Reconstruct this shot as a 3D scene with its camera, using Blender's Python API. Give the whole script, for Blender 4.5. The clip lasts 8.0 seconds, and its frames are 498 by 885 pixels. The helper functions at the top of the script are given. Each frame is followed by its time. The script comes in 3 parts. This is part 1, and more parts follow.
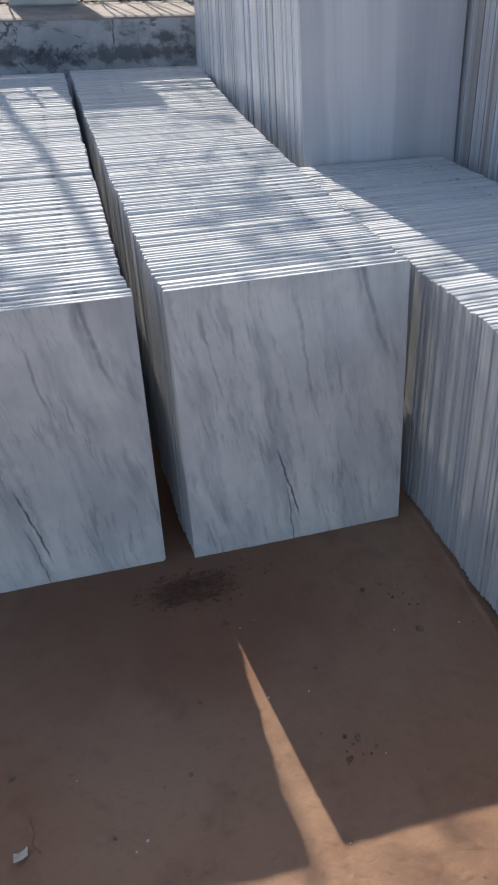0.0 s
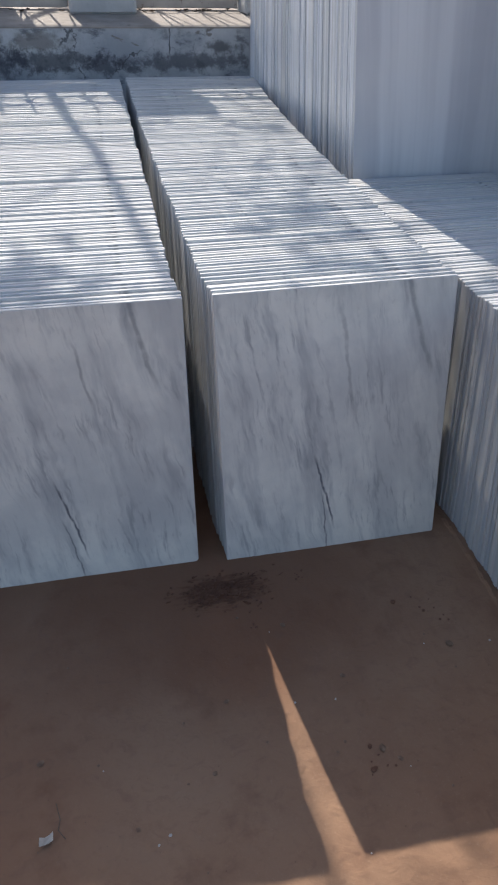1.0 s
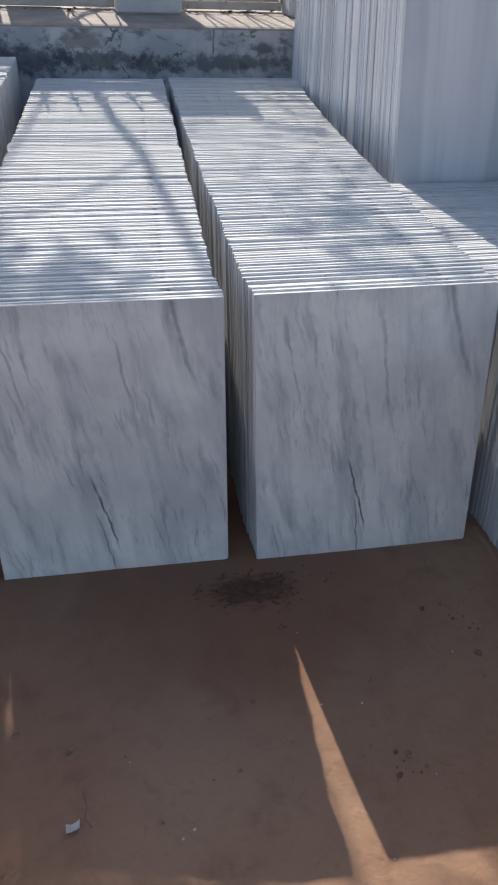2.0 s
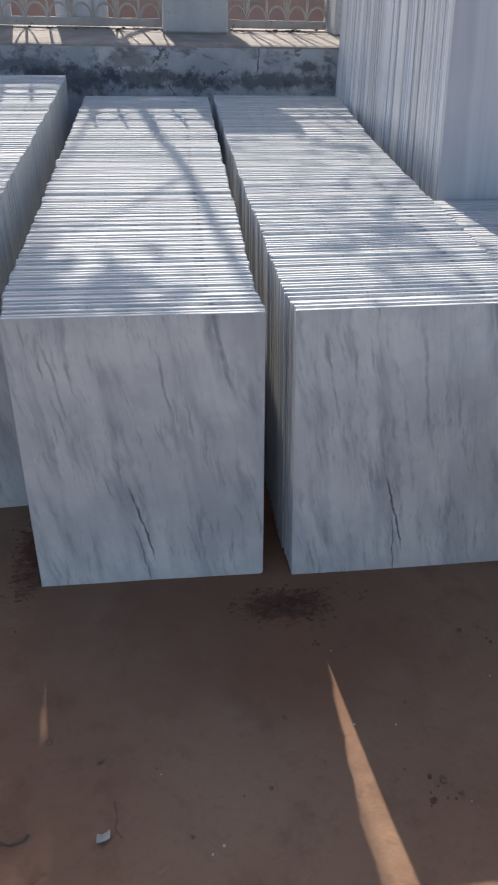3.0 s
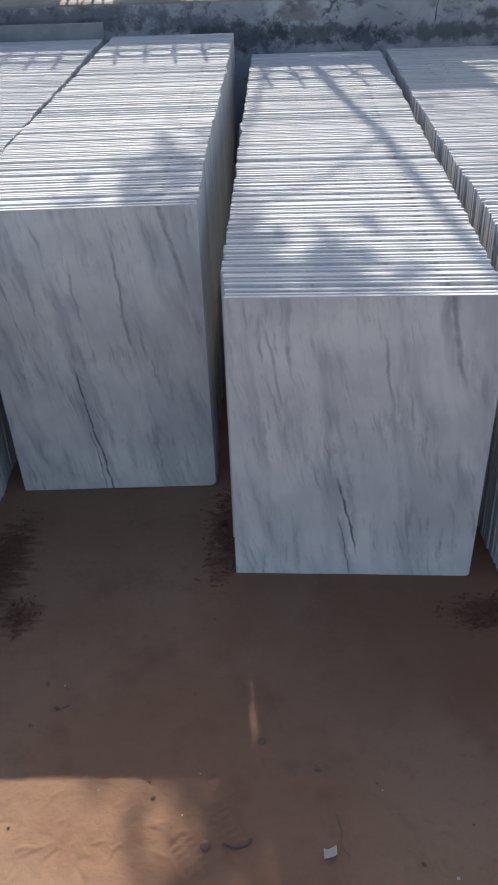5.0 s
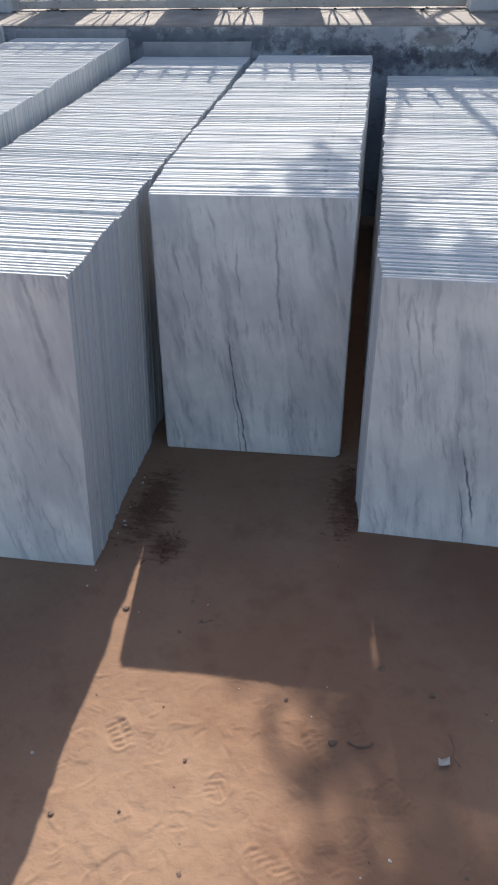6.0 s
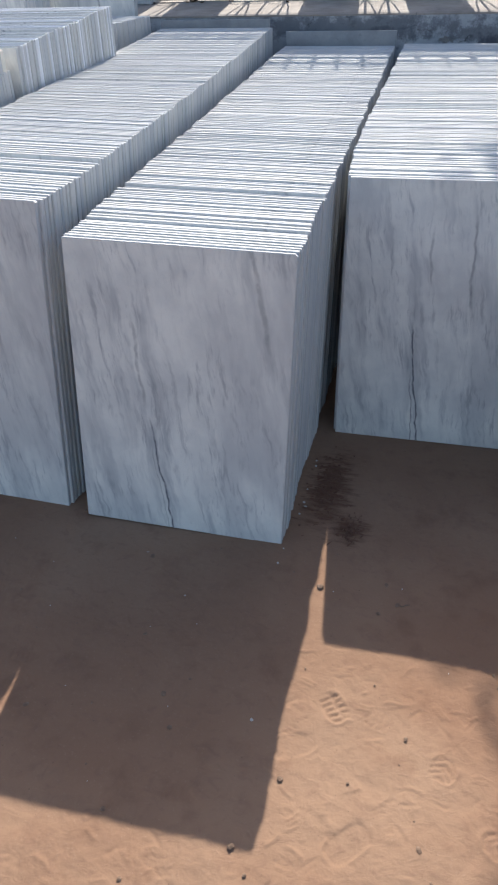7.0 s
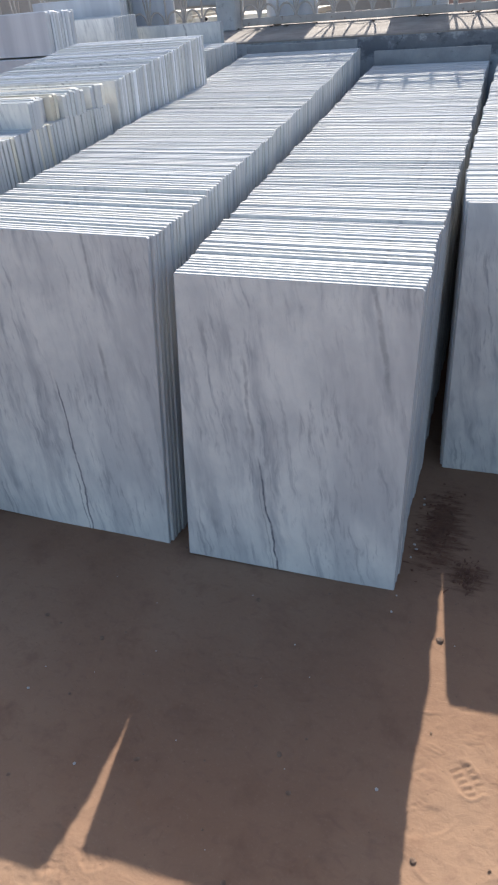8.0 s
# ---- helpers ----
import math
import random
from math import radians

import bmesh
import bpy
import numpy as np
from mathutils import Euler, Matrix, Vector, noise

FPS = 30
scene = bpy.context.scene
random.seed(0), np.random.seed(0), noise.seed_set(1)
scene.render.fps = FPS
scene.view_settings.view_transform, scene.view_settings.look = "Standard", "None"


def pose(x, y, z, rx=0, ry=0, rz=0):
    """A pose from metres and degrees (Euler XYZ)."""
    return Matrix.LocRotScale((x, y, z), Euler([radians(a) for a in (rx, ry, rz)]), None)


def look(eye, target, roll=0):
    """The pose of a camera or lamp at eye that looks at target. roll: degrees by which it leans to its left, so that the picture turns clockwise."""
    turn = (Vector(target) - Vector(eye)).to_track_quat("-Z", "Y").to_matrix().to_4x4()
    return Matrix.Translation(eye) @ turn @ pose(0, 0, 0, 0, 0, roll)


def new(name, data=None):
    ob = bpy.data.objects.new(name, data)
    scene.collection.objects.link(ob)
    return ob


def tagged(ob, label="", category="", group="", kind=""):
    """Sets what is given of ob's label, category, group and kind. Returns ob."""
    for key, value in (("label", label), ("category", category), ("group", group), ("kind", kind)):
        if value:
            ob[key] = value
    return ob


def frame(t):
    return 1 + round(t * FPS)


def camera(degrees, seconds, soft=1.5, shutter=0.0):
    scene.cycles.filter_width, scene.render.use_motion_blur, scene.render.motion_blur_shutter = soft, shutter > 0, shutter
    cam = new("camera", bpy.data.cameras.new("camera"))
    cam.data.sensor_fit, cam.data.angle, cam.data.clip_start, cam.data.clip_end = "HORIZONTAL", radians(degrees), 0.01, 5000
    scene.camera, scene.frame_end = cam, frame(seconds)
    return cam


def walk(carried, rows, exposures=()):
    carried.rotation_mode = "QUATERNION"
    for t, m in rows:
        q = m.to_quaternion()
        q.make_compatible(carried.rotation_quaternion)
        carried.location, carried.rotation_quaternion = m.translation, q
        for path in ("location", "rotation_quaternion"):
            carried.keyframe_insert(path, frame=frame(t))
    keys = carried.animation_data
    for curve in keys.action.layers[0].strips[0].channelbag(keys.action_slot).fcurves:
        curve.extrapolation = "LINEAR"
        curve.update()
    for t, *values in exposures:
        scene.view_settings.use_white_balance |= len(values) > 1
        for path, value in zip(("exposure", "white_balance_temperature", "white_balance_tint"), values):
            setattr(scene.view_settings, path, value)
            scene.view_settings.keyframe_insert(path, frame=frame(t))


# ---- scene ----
cam = camera(40.0, 8.0, soft=2.2)
# the yard's axes: x along the fronts of the stacks, y towards the back wall
YARD_TURN = -6.8
PATH = [
    (0, (-1.658, 0.377, 1.398), (-1.379, 1.977, 0.231), -0.2),
    (0.5, (-1.677, 0.372, 1.397), (-1.456, 1.989, 0.24), 0.6),
    (1, (-1.688, 0.361, 1.399), (-1.489, 1.988, 0.252), 1.1),
    (1.5, (-1.705, 0.36, 1.398), (-1.542, 1.978, 0.234), 1.7),
    (2.8, (-1.73, 0.348, 1.399), (-1.668, 2.014, 0.295), 1.5),
    (3, (-1.733, 0.355, 1.401), (-1.697, 2.016, 0.287), 1.4),
    (3.5, (-1.764, 0.386, 1.396), (-1.773, 2.029, 0.256), 1.8),
    (4, (-1.856, 0.434, 1.402), (-1.952, 2.074, 0.261), 2.0),
    (4.5, (-1.991, 0.495, 1.391), (-2.215, 2.106, 0.227), 0.3),
    (4.7, (-2.008, 0.508, 1.384), (-2.228, 2.096, 0.189), -1.0),
    (5.8, (-2.086, 0.199, 1.385), (-2.514, 1.761, 0.213), -2.2),
    (6, (-2.142, 0.164, 1.391), (-2.61, 1.736, 0.246), -0.9),
    (6.5, (-2.344, 0.085, 1.388), (-2.957, 1.624, 0.268), -3.6),
    (7, (-2.48, 0.018, 1.37), (-3.12, 1.524, 0.22), -1.9),
    (7.5, (-2.559, 0.02, 1.368), (-3.299, 1.502, 0.248), 0.0),
    (8, (-2.638, 0.061, 1.384), (-3.453, 1.516, 0.28), -5.0),
]
walk(cam, [(t, pose(0, 0, 0, 0, 0, YARD_TURN) @ look(eye, target, roll)) for t, eye, target, roll in PATH],
     exposures=[(0, 0.73, 6780, 11), (4.7, 0.69, 6850, 12), (5.9, 0.89, 6650, 10), (8, 0.96, 6680, 10)])

# ---- world, sun, exposure ----
SUN_WAY = Vector((0.15, -1.165, -1.0)).normalized()
world = bpy.data.worlds.new("sky")
scene.world = world
world.use_nodes = True
wn = world.node_tree.nodes
sky = wn.new("ShaderNodeTexSky")
sky.sky_type = "NISHITA"
sky.sun_disc = False
sky.sun_elevation = math.asin(-SUN_WAY.z)
sky.sun_rotation = math.atan2(-SUN_WAY.x, -SUN_WAY.y)
sky.dust_density = 2.0
world.node_tree.links.new(sky.outputs[0], wn["Background"].inputs[0])
wn["Background"].inputs[1].default_value = 0.11
sun_data = bpy.data.lights.new("sun", "SUN")
sun_data.energy, sun_data.angle, sun_data.color = 3.75, radians(0.45), (1.0, 0.945, 0.865)
sun = new("sun", sun_data)
sun.matrix_world = look(-SUN_WAY * 20, (0, 0, 0))


# ---- material helpers ----
class Nodes:
    """A small wrapper that makes shader nodes and links them."""

    def __init__(self, name, rough=0.6):
        self.mat = bpy.data.materials.new(name)
        self.mat.use_nodes = True
        self.tree = self.mat.node_tree
        self.bsdf = self.tree.nodes["Principled BSDF"]
        self.bsdf.inputs["Roughness"].default_value = rough

    def make(self, kind, **given):
        node = self.tree.nodes.new(kind)
        for key, value in given.items():
            setattr(node, key, value)
        return node

    def put(self, socket, value):
        if isinstance(value, (int, float)):
            socket.default_value = value
        elif isinstance(value, tuple):
            socket.default_value = (*value, 1.0) if len(socket.default_value) == 4 and len(value) == 3 else value
        else:
            self.tree.links.new(value, socket)

    def math(self, op, a, b=0.0, c=0.0):
        node = self.make("ShaderNodeMath", operation=op)
        for i, value in enumerate((a, b, c)):
            self.put(node.inputs[i], value)
        return node.outputs[0]

    def coords(self, which="Object"):
        node = self.make("ShaderNodeTexCoord")
        return node.outputs[which]

    def split(self, vector):
        node = self.make("ShaderNodeSeparateXYZ")
        self.put(node.inputs[0], vector)
        return node.outputs

    def join(self, x, y, z):
        node = self.make("ShaderNodeCombineXYZ")
        for i, value in enumerate((x, y, z)):
            self.put(node.inputs[i], value)
        return node.outputs[0]

    def noise(self, vector, scale, detail=4.0, rough=0.55, distort=0.0):
        node = self.make("ShaderNodeTexNoise")
        self.put(node.inputs["Vector"], vector)
        node.inputs["Scale"].default_value = scale
        node.inputs["Detail"].default_value = detail
        node.inputs["Roughness"].default_value = rough
        node.inputs["Distortion"].default_value = distort
        return node.outputs["Fac"]

    def ramp(self, fac, low, high, a=0.0, b=1.0):
        node = self.make("ShaderNodeMapRange", interpolation_type="SMOOTHSTEP")
        self.put(node.inputs["Value"], fac)
        for key, value in (("From Min", low), ("From Max", high), ("To Min", a), ("To Max", b)):
            node.inputs[key].default_value = value
        return node.outputs["Result"]

    def mix(self, fac, a, b, blend="MIX"):
        node = self.make("ShaderNodeMix", data_type="RGBA", blend_type=blend)
        self.put(node.inputs["Factor"], fac)
        self.put(node.inputs["A"], a)
        self.put(node.inputs["B"], b)
        return node.outputs["Result"]

    def bump(self, height, strength=0.3, distance=0.01):
        node = self.make("ShaderNodeBump")
        node.inputs["Strength"].default_value = strength
        node.inputs["Distance"].default_value = distance
        self.put(node.inputs["Height"], height)
        self.put(self.bsdf.inputs["Normal"], node.outputs[0])

    def colour(self, value):
        self.put(self.bsdf.inputs["Base Color"], value)

    def random(self):
        return self.make("ShaderNodeObjectInfo").outputs["Random"]


def veined_marble(name, veins):
    """Grey-white marble with short soft streaks that lean from upper left to lower right, and dark hair veins.
    veins: (x at the foot, lean, lowest, highest, width, depth) of each dark line."""
    n = Nodes(name, 0.42)
    x, y, z = n.split(n.coords())
    shift = n.math("MULTIPLY", n.random(), 0.35)
    wob = n.math("MULTIPLY", n.noise(n.join(x, shift, z), 5.0, 4.0, 0.6), 0.055)
    u = n.math("ADD", n.math("ADD", x, n.math("MULTIPLY", z, 0.17)), wob)
    flow = lambda across, along, seed, detail=4.0: n.noise(n.join(n.math("MULTIPLY", u, across), n.math("ADD", shift, seed), n.math("MULTIPLY", z, along)), 1.0, detail, 0.6)
    broad = flow(8.0, 2.2, 0.0)
    streak = flow(19.0, 2.8, 1.0)
    dash = flow(62.0, 7.5, 2.0)
    speck = flow(95.0, 26.0, 4.0)
    crowd = flow(7.0, 4.5, 3.0, 3.0)
    fine = n.noise(n.join(x, shift, z), 240.0, 3.0, 0.6)
    cloud = n.noise(n.join(x, shift, z), 5.0, 5.0, 0.6)
    col = n.mix(n.ramp(cloud, 0.32, 0.68), (0.60, 0.618, 0.618), (0.785, 0.787, 0.757))
    col = n.mix(n.ramp(broad, 0.42, 0.70, 0.0, 0.60), col, (0.44, 0.46, 0.485))
    col = n.mix(n.math("MULTIPLY", n.ramp(streak, 0.48, 0.70), n.ramp(crowd, 0.30, 0.62, 0.35, 0.80)), col, (0.36, 0.385, 0.415))
    col = n.mix(n.math("MULTIPLY", n.ramp(dash, 0.53, 0.70), n.ramp(crowd, 0.40, 0.60, 0.10, 0.62)), col, (0.25, 0.27, 0.305))
    col = n.mix(n.math("MULTIPLY", n.ramp(speck, 0.54, 0.74), n.ramp(crowd, 0.36, 0.62, 0.04, 0.42)), col, (0.30, 0.32, 0.35))
    col = n.mix(n.ramp(fine, 0.5, 0.8, 0.0, 0.12), col, (0.42, 0.44, 0.46))
    thin = n.noise(n.join(x, 5.0, z), 9.0, 3.0, 0.55)
    broken = n.noise(n.join(x, 7.0, z), 34.0, 3.0, 0.6)
    for at, slope, low, high, wide, deep in veins:
        line = n.math("ADD", n.math("ADD", x, n.math("MULTIPLY", z, slope)), n.math("MULTIPLY", thin, 0.036))
        off = n.math("ABSOLUTE", n.math("SUBTRACT", line, at + 0.018))
        here = n.math("MULTIPLY", n.ramp(off, wide * 0.2, wide, 1.0, 0.0), n.math("MULTIPLY", n.ramp(z, high - 0.07, high, 1.0, 0.0), n.ramp(z, low, low + 0.07)))
        here = n.math("MULTIPLY", here, n.ramp(broken, 0.30, 0.55, 0.45, 1.0))
        col = n.mix(n.math("MULTIPLY", here, deep), col, (0.10, 0.112, 0.14))
    # sawn edges are rougher, toned darker than the faces to hold down the sunlit tops, each slab with a tone of its own
    nx, ny, nz = n.split(n.coords("Normal"))
    edge = n.ramp(n.math("ABSOLUTE", ny), 0.8, 0.9, 1.0, 0.0)
    tone = n.make("ShaderNodeValToRGB")
    n.put(tone.inputs[0], n.random())
    ramp = tone.color_ramp
    ramp.elements[0].color, ramp.elements[1].color = (0.40, 0.43, 0.465, 1), (0.545, 0.545, 0.53, 1)
    for at, c in ((0.25, (0.525, 0.54, 0.555, 1)), (0.45, (0.50, 0.51, 0.51, 1)), (0.62, (0.56, 0.565, 0.57, 1)), (0.8, (0.44, 0.47, 0.505, 1))):
        ramp.elements.new(at).color = c
    saw = n.noise(n.join(n.math("MULTIPLY", x, 18.0), n.math("MULTIPLY", y, 40.0), n.math("MULTIPLY", z, 9.0)), 1.0, 4.0, 0.65)
    edge_col = n.mix(n.ramp(saw, 0.42, 0.75, 0.0, 0.45), tone.outputs[0], (0.47, 0.49, 0.52))
    n.colour(n.mix(edge, col, edge_col))
    n.put(n.bsdf.inputs["Roughness"], n.math("ADD", n.math("MULTIPLY", edge, 0.3), n.ramp(cloud, 0.3, 0.7, 0.36, 0.5)))
    n.bump(n.math("ADD", saw, n.math("MULTIPLY", fine, 0.3)), 0.12, 0.002)
    return n.mat


def striped_marble(name, light, dark, warm):
    """Straight-grained blue-grey marble with upright bands."""
    n = Nodes(name, 0.36)
    x, y, z = n.split(n.coords())
    shift = n.math("MULTIPLY", n.random(), 0.25)
    wob = n.math("MULTIPLY", n.noise(n.join(x, shift, z), 1.6, 2.0), 0.05)
    u = n.math("ADD", n.math("ADD", x, n.math("MULTIPLY", z, 0.02)), wob)
    bands = n.noise(n.join(n.math("MULTIPLY", u, 9.0), shift, n.math("MULTIPLY", z, 0.35)), 1.0, 4.0, 0.55)
    hair = n.noise(n.join(n.math("MULTIPLY", u, 60.0), shift, n.math("MULTIPLY", z, 0.9)), 1.0, 3.0, 0.6)
    cloud = n.noise(n.join(x, shift, z), 3.0, 4.0)
    col = n.mix(n.ramp(bands, 0.36, 0.66), light, dark)
    col = n.mix(n.ramp(hair, 0.55, 0.8, 0.0, 0.3), col, dark)
    col = n.mix(n.ramp(cloud, 0.4, 0.75, 0.0, 0.35), col, warm)
    nx, ny, nz = n.split(n.coords("Normal"))
    edge = n.ramp(n.math("ABSOLUTE", ny), 0.8, 0.9, 1.0, 0.0)
    tone = n.make("ShaderNodeValToRGB")
    n.put(tone.inputs[0], n.random())
    ramp = tone.color_ramp
    ramp.elements[0].color, ramp.elements[1].color = (*dark, 1), (*warm, 1)
    for at, c in ((0.2, light), (0.4, tuple(v * 1.12 for v in light)), (0.6, tuple(v * 0.8 for v in warm)), (0.8, tuple(v * 1.05 for v in light))):
        ramp.elements.new(at).color = (*c, 1)
    saw = n.noise(n.join(n.math("MULTIPLY", x, 18.0), n.math("MULTIPLY", y, 40.0), n.math("MULTIPLY", z, 5.0)), 1.0, 4.0, 0.65)
    edge_col = n.mix(n.ramp(saw, 0.42, 0.75, 0.0, 0.4), tone.outputs[0], dark)
    n.colour(n.mix(edge, col, edge_col))
    n.bump(saw, 0.1, 0.002)
    return n.mat


def soil_material():
    n = Nodes("packed_sandy_soil", 0.95)
    p = n.coords()
    big = n.noise(p, 1.3, 4.0)
    mid = n.noise(p, 9.0, 5.0, 0.6)
    grit = n.noise(p, 160.0, 3.0, 0.7)
    col = n.mix(n.ramp(big, 0.35, 0.7), (0.243, 0.145, 0.095), (0.303, 0.198, 0.134))
    col = n.mix(n.ramp(mid, 0.5, 0.75, 0.0, 0.55), col, (0.180, 0.102, 0.069))
    col = n.mix(n.ramp(grit, 0.55, 0.8, 0.0, 0.35), col, (0.345, 0.248, 0.185))
    # the earth is darker and redder in ragged patches before the shorter rows
    x, y, z = n.split(p)
    rough_edge = n.math("MULTIPLY", n.math("SUBTRACT", big, 0.5), 1.6)
    for cx, cy, rx, ry, deep in ((-1.35, 1.95, 0.75, 0.45, 0.50), (-2.0, 1.38, 0.45, 0.52, 0.42)):
        far = n.math("SQRT", n.math("ADD", n.math("POWER", n.math("DIVIDE", n.math("SUBTRACT", x, cx), rx), 2.0), n.math("POWER", n.math("DIVIDE", n.math("SUBTRACT", y, cy), ry), 2.0)))
        col = n.mix(n.ramp(n.math("ADD", far, rough_edge), 0.4, 1.3, deep, 0.0), col, (0.168, 0.074, 0.043))
    fleck = n.make("ShaderNodeTexVoronoi")
    n.put(fleck.inputs["Vector"], p)
    fleck.inputs["Scale"].default_value = 26.0
    col = n.mix(n.ramp(fleck.outputs["Distance"], 0.03, 0.06, 0.5, 0.0), col, (0.13, 0.08, 0.055))
    # damp, dirtier earth swept against the feet of the rows
    swept = n.noise(n.join(n.math("MULTIPLY", x, 14.0), n.math("MULTIPLY", y, 62.0), 0.0), 1.0, 4.0, 0.7)
    ragged = n.math("MULTIPLY", n.math("SUBTRACT", swept, 0.5), 3.2)
    for cx, cy, rx, ry in ((-1.385, 1.83, 0.11, 0.05), (-2.08, 2.12, 0.06, 0.17), (-2.69, 2.0, 0.07, 0.18), (-2.60, 1.82, 0.05, 0.06)):
        far = n.math("SQRT", n.math("ADD", n.math("POWER", n.math("DIVIDE", n.math("SUBTRACT", x, cx), rx), 2.0), n.math("POWER", n.math("DIVIDE", n.math("SUBTRACT", y, cy), ry), 2.0)))
        col = n.mix(n.ramp(n.math("ADD", far, ragged), 0.3, 1.3, 0.7, 0.0), col, (0.085, 0.037, 0.023))
    # trodden crumbs and smears
    smear = n.noise(n.join(n.math("MULTIPLY", x, 0.7), y, 0.0), 34.0, 6.0, 0.68, 1.2)
    col = n.mix(n.ramp(smear, 0.50, 0.72, 0.0, 0.38), col, (0.190, 0.112, 0.082))
    n.colour(col)
    n.put(n.bsdf.inputs["Specular IOR Level"], 0.15)
    n.bump(n.math("ADD", n.math("ADD", n.math("MULTIPLY", mid, 0.8), n.math("MULTIPLY", grit, 0.16)), n.math("MULTIPLY", smear, 0.45)), 0.5, 0.010)
    return n.mat


def plaster_material():
    """Old limewashed plaster: pale blue-grey paint, grey bare patches, dark damp mould low down in blotches, hair
    cracks; shade seen between the rows is painted in too.
    """
    n = Nodes("stained_limewashed_plaster", 0.9)
    p = n.coords()
    x, y, z = n.split(p)
    cloud = n.noise(p, 3.2, 5.0, 0.6)
    blot = n.noise(p, 7.0, 6.0, 0.68)
    fine = n.noise(p, 60.0, 4.0, 0.6)
    col = n.mix(n.ramp(cloud, 0.35, 0.68), (0.33, 0.36, 0.40), (0.53, 0.555, 0.58))
    col = n.mix(n.ramp(blot, 0.56, 0.68, 0.0, 0.8), col, (0.23, 0.245, 0.265))
    bare = n.noise(n.join(n.math("MULTIPLY", x, 1.0), y, n.math("MULTIPLY", z, 1.8)), 3.1, 5.0, 0.6, 0.3)
    col = n.mix(n.ramp(bare, 0.635, 0.65), col, (0.235, 0.225, 0.215))
    mould = n.noise(n.join(n.math("MULTIPLY", x, 1.0), 4.0, n.math("MULTIPLY", z, 2.2)), 5.2, 7.0, 0.72)
    col = n.mix(n.ramp(mould, 0.53, 0.66, 0.0, 0.8), col, (0.095, 0.105, 0.128))
    ragged = n.math("MULTIPLY", n.math("SUBTRACT", n.noise(p, 11.0, 6.0, 0.75), 0.5), 3.4)
    # the patches at x -2.12 and -1.42 also paint in the shade of row gaps
    for cx, cz, rx, rz, tone in ((-1.77, 1.025, 0.19, 0.05, (0.20, 0.19, 0.18)), (-1.72, 0.93, 0.28, 0.055, (0.06, 0.065, 0.078)), (-0.95, 0.92, 0.45, 0.05, (0.075, 0.082, 0.1)), (-3.2, 1.03, 0.95, 0.075, (0.10, 0.112, 0.135)), (-2.35, 0.99, 0.3, 0.05, (0.14, 0.15, 0.17)), (-2.12, 0.92, 0.30, 0.085, (0.055, 0.062, 0.085)), (-1.42, 0.90, 0.10, 0.06, (0.06, 0.066, 0.085)), (-0.72, 0.99, 0.10, 0.035, (0.07, 0.07, 0.075))):
        far = n.math("SQRT", n.math("ADD", n.math("POWER", n.math("DIVIDE", n.math("SUBTRACT", x, cx), rx), 2.0), n.math("POWER", n.math("DIVIDE", n.math("SUBTRACT", z, cz), rz), 2.0)))
        col = n.mix(n.ramp(n.math("ADD", far, ragged), 0.45, 1.2, 0.75, 0.0), col, tone)
    split = n.math("ABSOLUTE", n.math("ADD", n.math("SUBTRACT", x, -1.0), n.math("MULTIPLY", n.noise(p, 9.0, 3.0), 0.07)))
    col = n.mix(n.math("MULTIPLY", n.ramp(split, 0.0015, 0.005, 0.9, 0.0), n.ramp(z, 0.95, 0.98)), col, (0.05, 0.053, 0.06))
    crack = n.make("ShaderNodeTexVoronoi", feature="DISTANCE_TO_EDGE")
    warp = n.make("ShaderNodeVectorMath", operation="ADD")
    n.put(warp.inputs[0], p)
    n.put(warp.inputs[1], n.join(n.math("MULTIPLY", blot, 0.25), 0.0, n.math("MULTIPLY", cloud, 0.25)))
    n.put(crack.inputs["Vector"], warp.outputs[0])
    crack.inputs["Scale"].default_value = 3.0
    some = n.ramp(n.noise(p, 2.4, 2.0), 0.5, 0.58)
    col = n.mix(n.math("MULTIPLY", n.ramp(crack.outputs["Distance"], 0.004, 0.014, 0.85, 0.0), some), col, (0.07, 0.075, 0.085))
    n.colour(n.mix(n.ramp(fine, 0.5, 0.8, 0.0, 0.25), col, (0.3, 0.3, 0.31)))
    n.bump(n.math("ADD", n.math("MULTIPLY", blot, 0.7), n.math("MULTIPLY", fine, 0.3)), 0.5, 0.01)
    return n.mat


def plain_rough(name, a, b, scale=6.0, rough=0.85, bump=0.3, metal=0.0, speck=None):
    n = Nodes(name, rough)
    p = n.coords()
    big = n.noise(p, scale, 5.0, 0.62)
    fine = n.noise(p, scale * 14, 4.0, 0.6)
    col = n.mix(n.ramp(big, 0.34, 0.68), a, b)
    if speck:
        col = n.mix(n.ramp(n.noise(p, scale * 3.1, 5.0, 0.7), 0.6, 0.7, 0.0, 0.85), col, speck)
    n.colour(n.mix(n.ramp(fine, 0.5, 0.85, 0.0, 0.3), col, tuple(v * 0.6 for v in a)))
    n.bsdf.inputs["Metallic"].default_value = metal
    n.bump(n.math("ADD", big, n.math("MULTIPLY", fine, 0.4)), bump, 0.006)
    return n.mat


def leaf_material():
    n = Nodes("leaf", 0.55)
    island = n.make("ShaderNodeNewGeometry").outputs["Random Per Island"]
    n.colour(n.mix(island, (0.045, 0.085, 0.02), (0.10, 0.13, 0.035)))
    return n.mat


